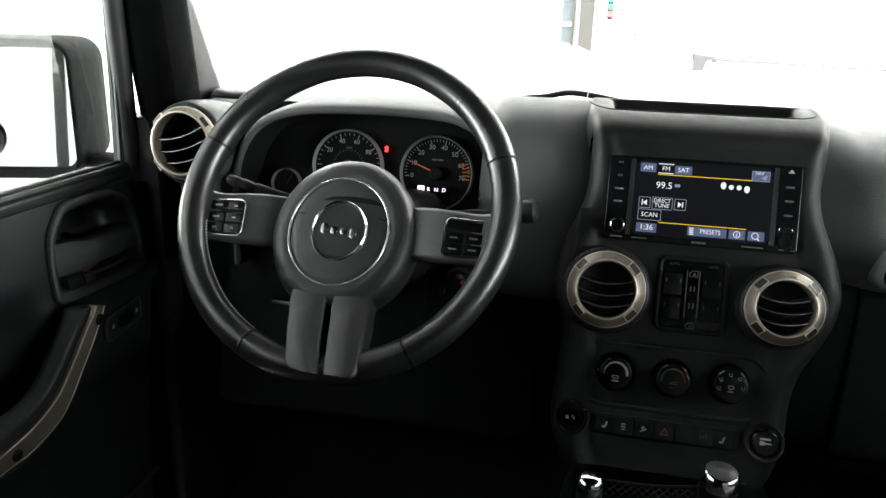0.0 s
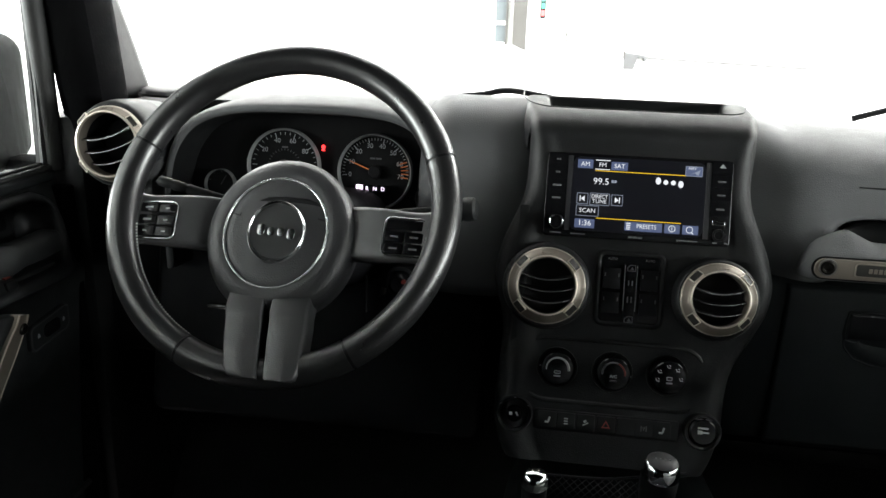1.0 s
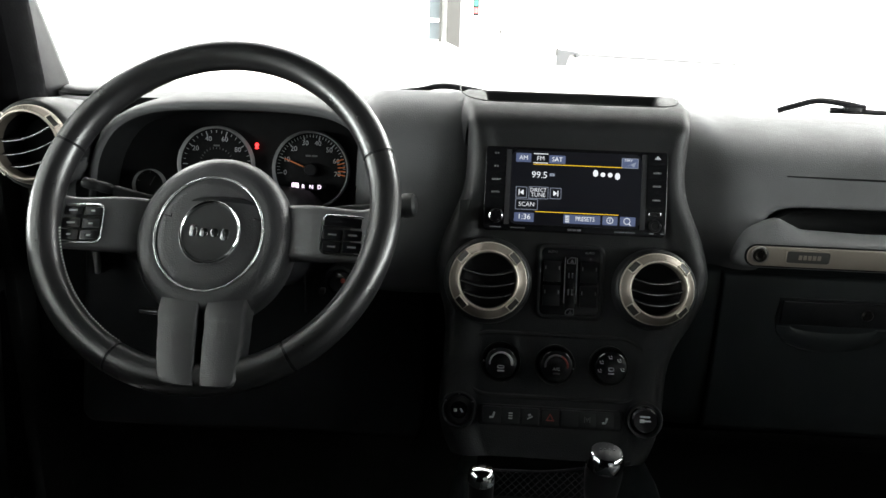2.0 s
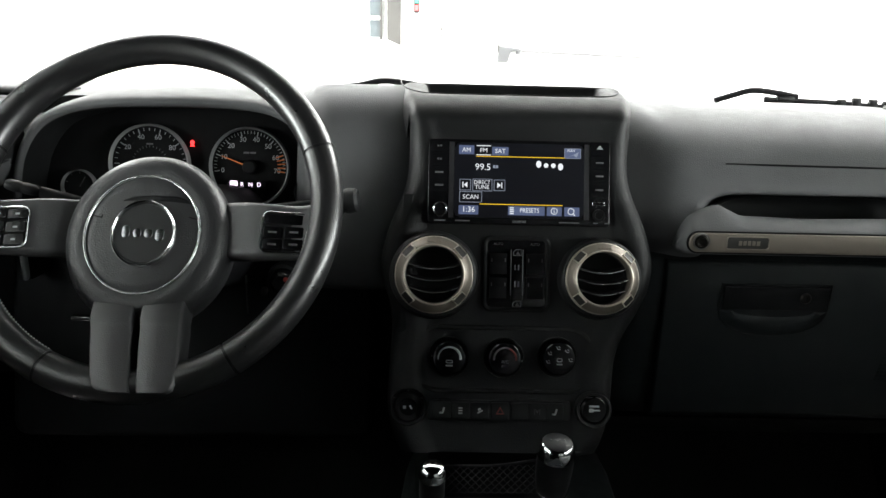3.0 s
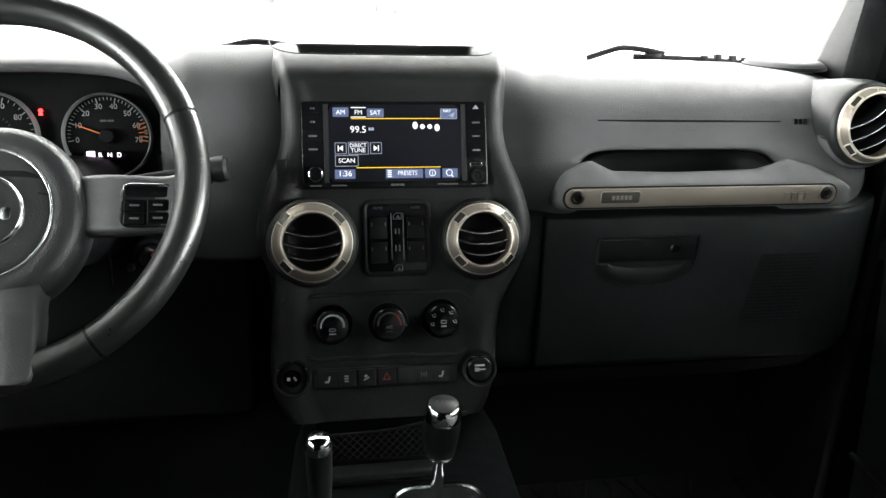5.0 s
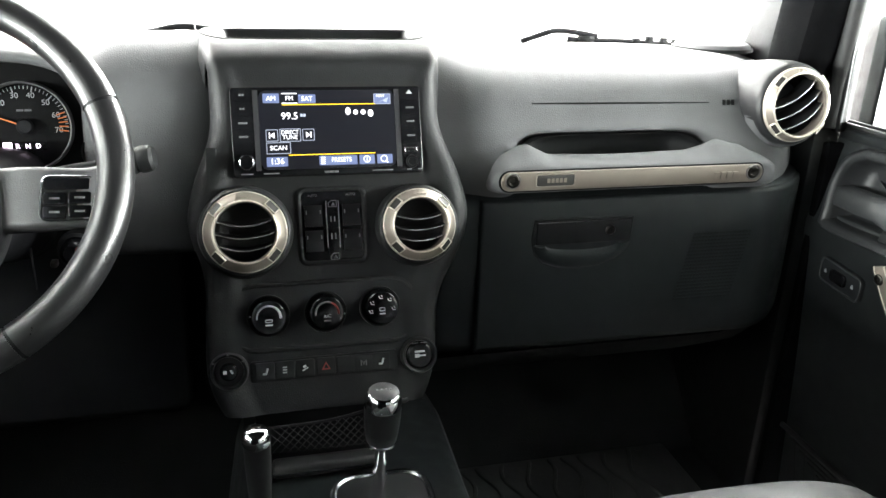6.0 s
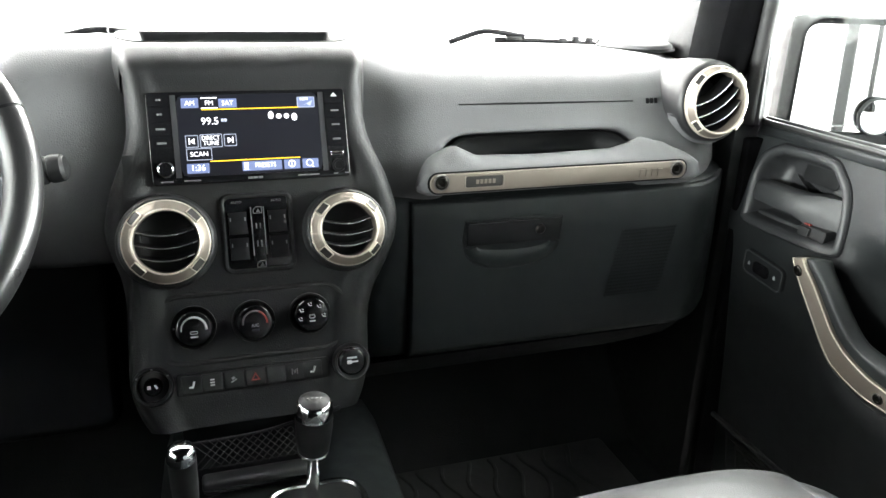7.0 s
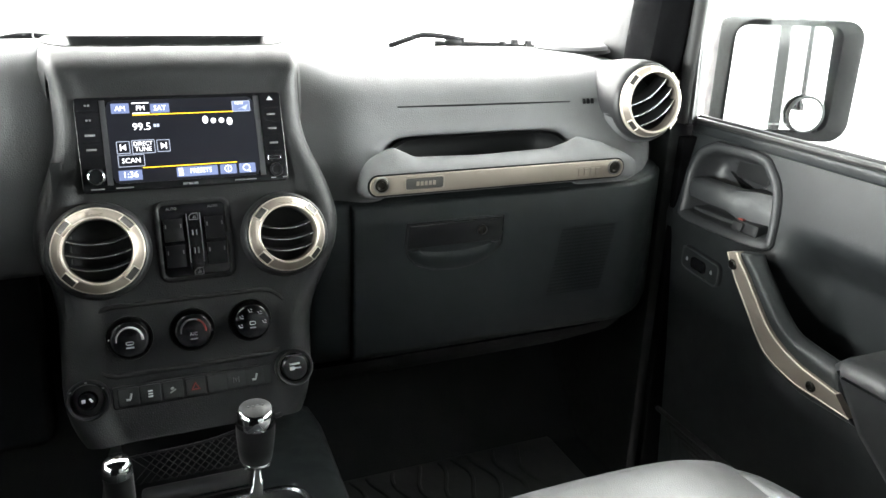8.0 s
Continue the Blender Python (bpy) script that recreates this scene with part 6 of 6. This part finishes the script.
    high = smooth_line([(0.145, 0.4940, 0), (0.168, 0.474, 0), (0.1895, 0.4494, 0), (0.212, 0.425, 0), (0.237, 0.4094, 0), (0.262, 0.4005, 0), (0.2834, 0.3958, 0), (0.3111, 0.3903, 0)], 6)
    edge = smooth_line([(0.166, 0.497, 0), (0.180, 0.482, 0), (0.195, 0.464, 0), (0.214, 0.441, 0), (0.236, 0.4225, 0), (0.258, 0.4170, 0), (0.281, 0.4140, 0), (0.306, 0.411, 0)], 6)
    secs, strip, upper = [], [], []
    for i in range(len(low)):
        l, h, o = Vector(low[i]), Vector(high[i]), Vector(edge[i])
        n = (h - l).normalized()
        D = Vector((0, 0, 1))
        secs.append([tuple(l - n * 0.007), tuple(l - n * 0.006 + D * 0.026), tuple(l - n * 0.003 + D * 0.035), tuple(l + n * 0.002 + D * 0.0385), tuple(l.lerp(h, 0.5) + D * 0.0405), tuple(h - n * 0.002 + D * 0.0415),
                     tuple(h + n * 0.005 + D * 0.0425), tuple(h.lerp(o, 0.65) + D * 0.040), tuple(o + D * 0.030), tuple(o + n * 0.001 + D * 0.022), tuple(o - n * 0.008 + D * 0.014)])
        l = l + n * 0.0115
        h = h - n * (0.0075 * min(1.0, 2.0 * i / len(low)))
        upper.append(h[:2])
        strip.append([tuple(l + D * 0.034), tuple(l + D * 0.0430), tuple(l + n * 0.0012 + D * 0.0443), tuple(l + n * 0.004 + D * 0.0450), tuple(h - n * 0.004 + D * 0.0474), tuple(h - n * 0.0012 + D * 0.0476), tuple(h + D * 0.0464), tuple(h + D * 0.036)])
    pull = put("pull_handle", rings(secs), DOORSKIN, None, "padded black pull handle", side, angle=70, sub=1)
    sp = put("bronze_strip", rings(strip), BRONZE, pull, "satin bronze strip", side, angle=40)
    inner = [(Vector(a) + (Vector(b) - Vector(a)).normalized() * 0.0115)[:2] for a, b in zip(low, high)]
    for line, dz in ((inner, 0.0438), (upper, 0.0470)):
        put("strip_edge", tube([(x, y, dz) for x, y in line], 0.0011, 6), BRIGHTBRONZE, sp, "thin bright edge", side)
    for (x, y) in ((0.1405, 0.4745), (0.2790, 0.3730)):
        put("screw", lathe([(0.0, 0.0006), (0.003, 0.0006), (0.0035, 0.0022), (0.0052, 0.0026), (0.0066, 0.0016), (0.007, 0.0)], 20), STEEL, pull, "dark socket screw", side @ T((x + 0.002, y + 0.002, 0.0462)))
    # armrest and pocket
    put("armrest", slab([(0.3105, 0.4220), (0.322, 0.4330), (0.36, 0.4360), (0.85, 0.4370), (0.85, 0.315), (0.395, 0.318), (0.352, 0.356)], -0.050, 0.062, 0.018), ARM, None, "padded black armrest", side, angle=50)
    put("arm_cap", slab([(0.3135, 0.415), (0.321, 0.415), (0.362, 0.352), (0.350, 0.349)], 0.0, 0.040, 0.002), TRIM, None, "", side)
    # net pocket low on the door
    cords = [tube([(-0.03 + 0.02 * k, 0.150 - 0.0085 * k, 0.012), (0.2, 0.150 - 0.0085 * k + 0.002, 0.020), (0.52, 0.152 - 0.0085 * k, 0.012)], 0.0016, 5) for k in range(13)]
    cords += [tube([(0.0 + 0.022 * k, 0.150, 0.0135), (0.012 + 0.022 * k, 0.045, 0.0135)], 0.0008, 4) for k in range(23)]
    put("net_pocket", merge(*cords), CARPETNET, None, "black elastic net pocket low on the door", side, kind="stuff")
    put("net_hem", tube([(-0.035, 0.152, 0.012), (0.2, 0.156, 0.021), (0.53, 0.154, 0.012)], 0.0045, 8), CARPETNET, None, "thick upper hem of the net pocket", side)
    put("sill_guard", box(0.64, 0.70, -0.9, 0.05, 0.0, 0.035, 0.01), TRIM)
    return d


build_door(1)
build_door(-1)


# ---- side mirrors ----
def build_mirror(s, at, normal, u0, u1, z0, z1, g, spot, deep=1.0):
    """Housing with its front along one plane; u runs across it, to the picture's right."""
    m = thing("side_mirror", "black textured door mirror outside the window", "side mirror", (at[0], at[1], z0), "side mirrors")
    n = Vector((normal[0], normal[1], 0)).normalized()
    base = axes((at[0], at[1], 0), Vector((0, 0, 1)).cross(n), (0, 0, 1))
    w, h, cu, cz = u1 - u0, z1 - z0, (u0 + u1) / 2, (z0 + z1) / 2
    gu, gz, gw, gh = (g[0] + g[1]) / 2, (g[2] + g[3]) / 2, g[1] - g[0], g[3] - g[2]

    def sec(k, d, r):
        return [(x, y, d * deep) for x, y in rrect(w * k, h * (k * 0.5 + 0.5), r, cu, cz, n=7)]

    def gsec(grow, d, r):
        return [(x, y, d) for x, y in rrect(gw + grow, gh + grow, r, gu, gz, n=7)]

    shell = [gsec(0.0, -0.028, 0.020), gsec(0.001, -0.003, 0.020), gsec(0.004, 0.0, 0.021), sec(0.965, 0.002, 0.030), sec(0.99, 0.0, 0.033), sec(1.0, -0.006, 0.034), sec(1.0, -0.05, 0.036), sec(0.99, -0.085, 0.036), sec(0.94, -0.112, 0.034), sec(0.70, -0.130, 0.03)]
    part("housing", rings(shell), MIRRORBODY, m, "black textured housing", m=base, angle=50)
    part("mirror_glass", slab(rrect(gw + 0.002, gh + 0.002, 0.019, gu, gz), -0.018, -0.014), MIRROR, m, "silvered mirror glass", m=base @ Matrix.Translation((gu, gz, 0)) @ Matrix.Rotation(radians(normal[2]), 4, "X") @ Matrix.Translation((-gu, -gz, 0)))
    if s > 0:
        part("warning_print", text_mesh("OBJECTS IN MIRROR ARE CLOSER THAN THEY APPEAR", 0.0044, align="LEFT"), PRINT, m, "etched line of warning print", m=base @ T((g[0] + 0.008, g[2] + 0.009, -0.0098)))
    sp = part("blind_spot_mirror", lathe([(0.0, 0.006), (0.010, 0.0055), (0.020, 0.0040), (0.0275, 0.002)], 40), MIRROR, m, "round stick-on blind spot mirror", m=base @ T((spot[0], spot[1], -0.003)), angle=180)
    part("spot_rim", lathe([(0.0272, 0.001), (0.0278, 0.0035), (0.0292, 0.0040), (0.0308, 0.002), (0.0312, -0.004)], 40), DOORGREY, sp, m=base @ T((spot[0], spot[1], -0.003)))
    part("arm", box(s * 0.755, at[0] - s * 0.03, at[1] + 0.05, at[1] + 0.10, z0 + 0.002, z0 + 0.030, 0.012), MIRRORBODY, m)


build_mirror(1, (0.95, 0.13), (-0.36, -0.93, -2.5), -0.080, 0.136, 0.562, 0.758, (-0.074, 0.098, 0.580, 0.747), (0.0624, 0.607))
build_mirror(-1, (-0.93, 0.12), (0.30, -0.94, -5.0), -0.160, 0.0565, 0.573, 0.783, (-0.125, 0.0510, 0.591, 0.769), (-0.0860, 0.634), 1.45)
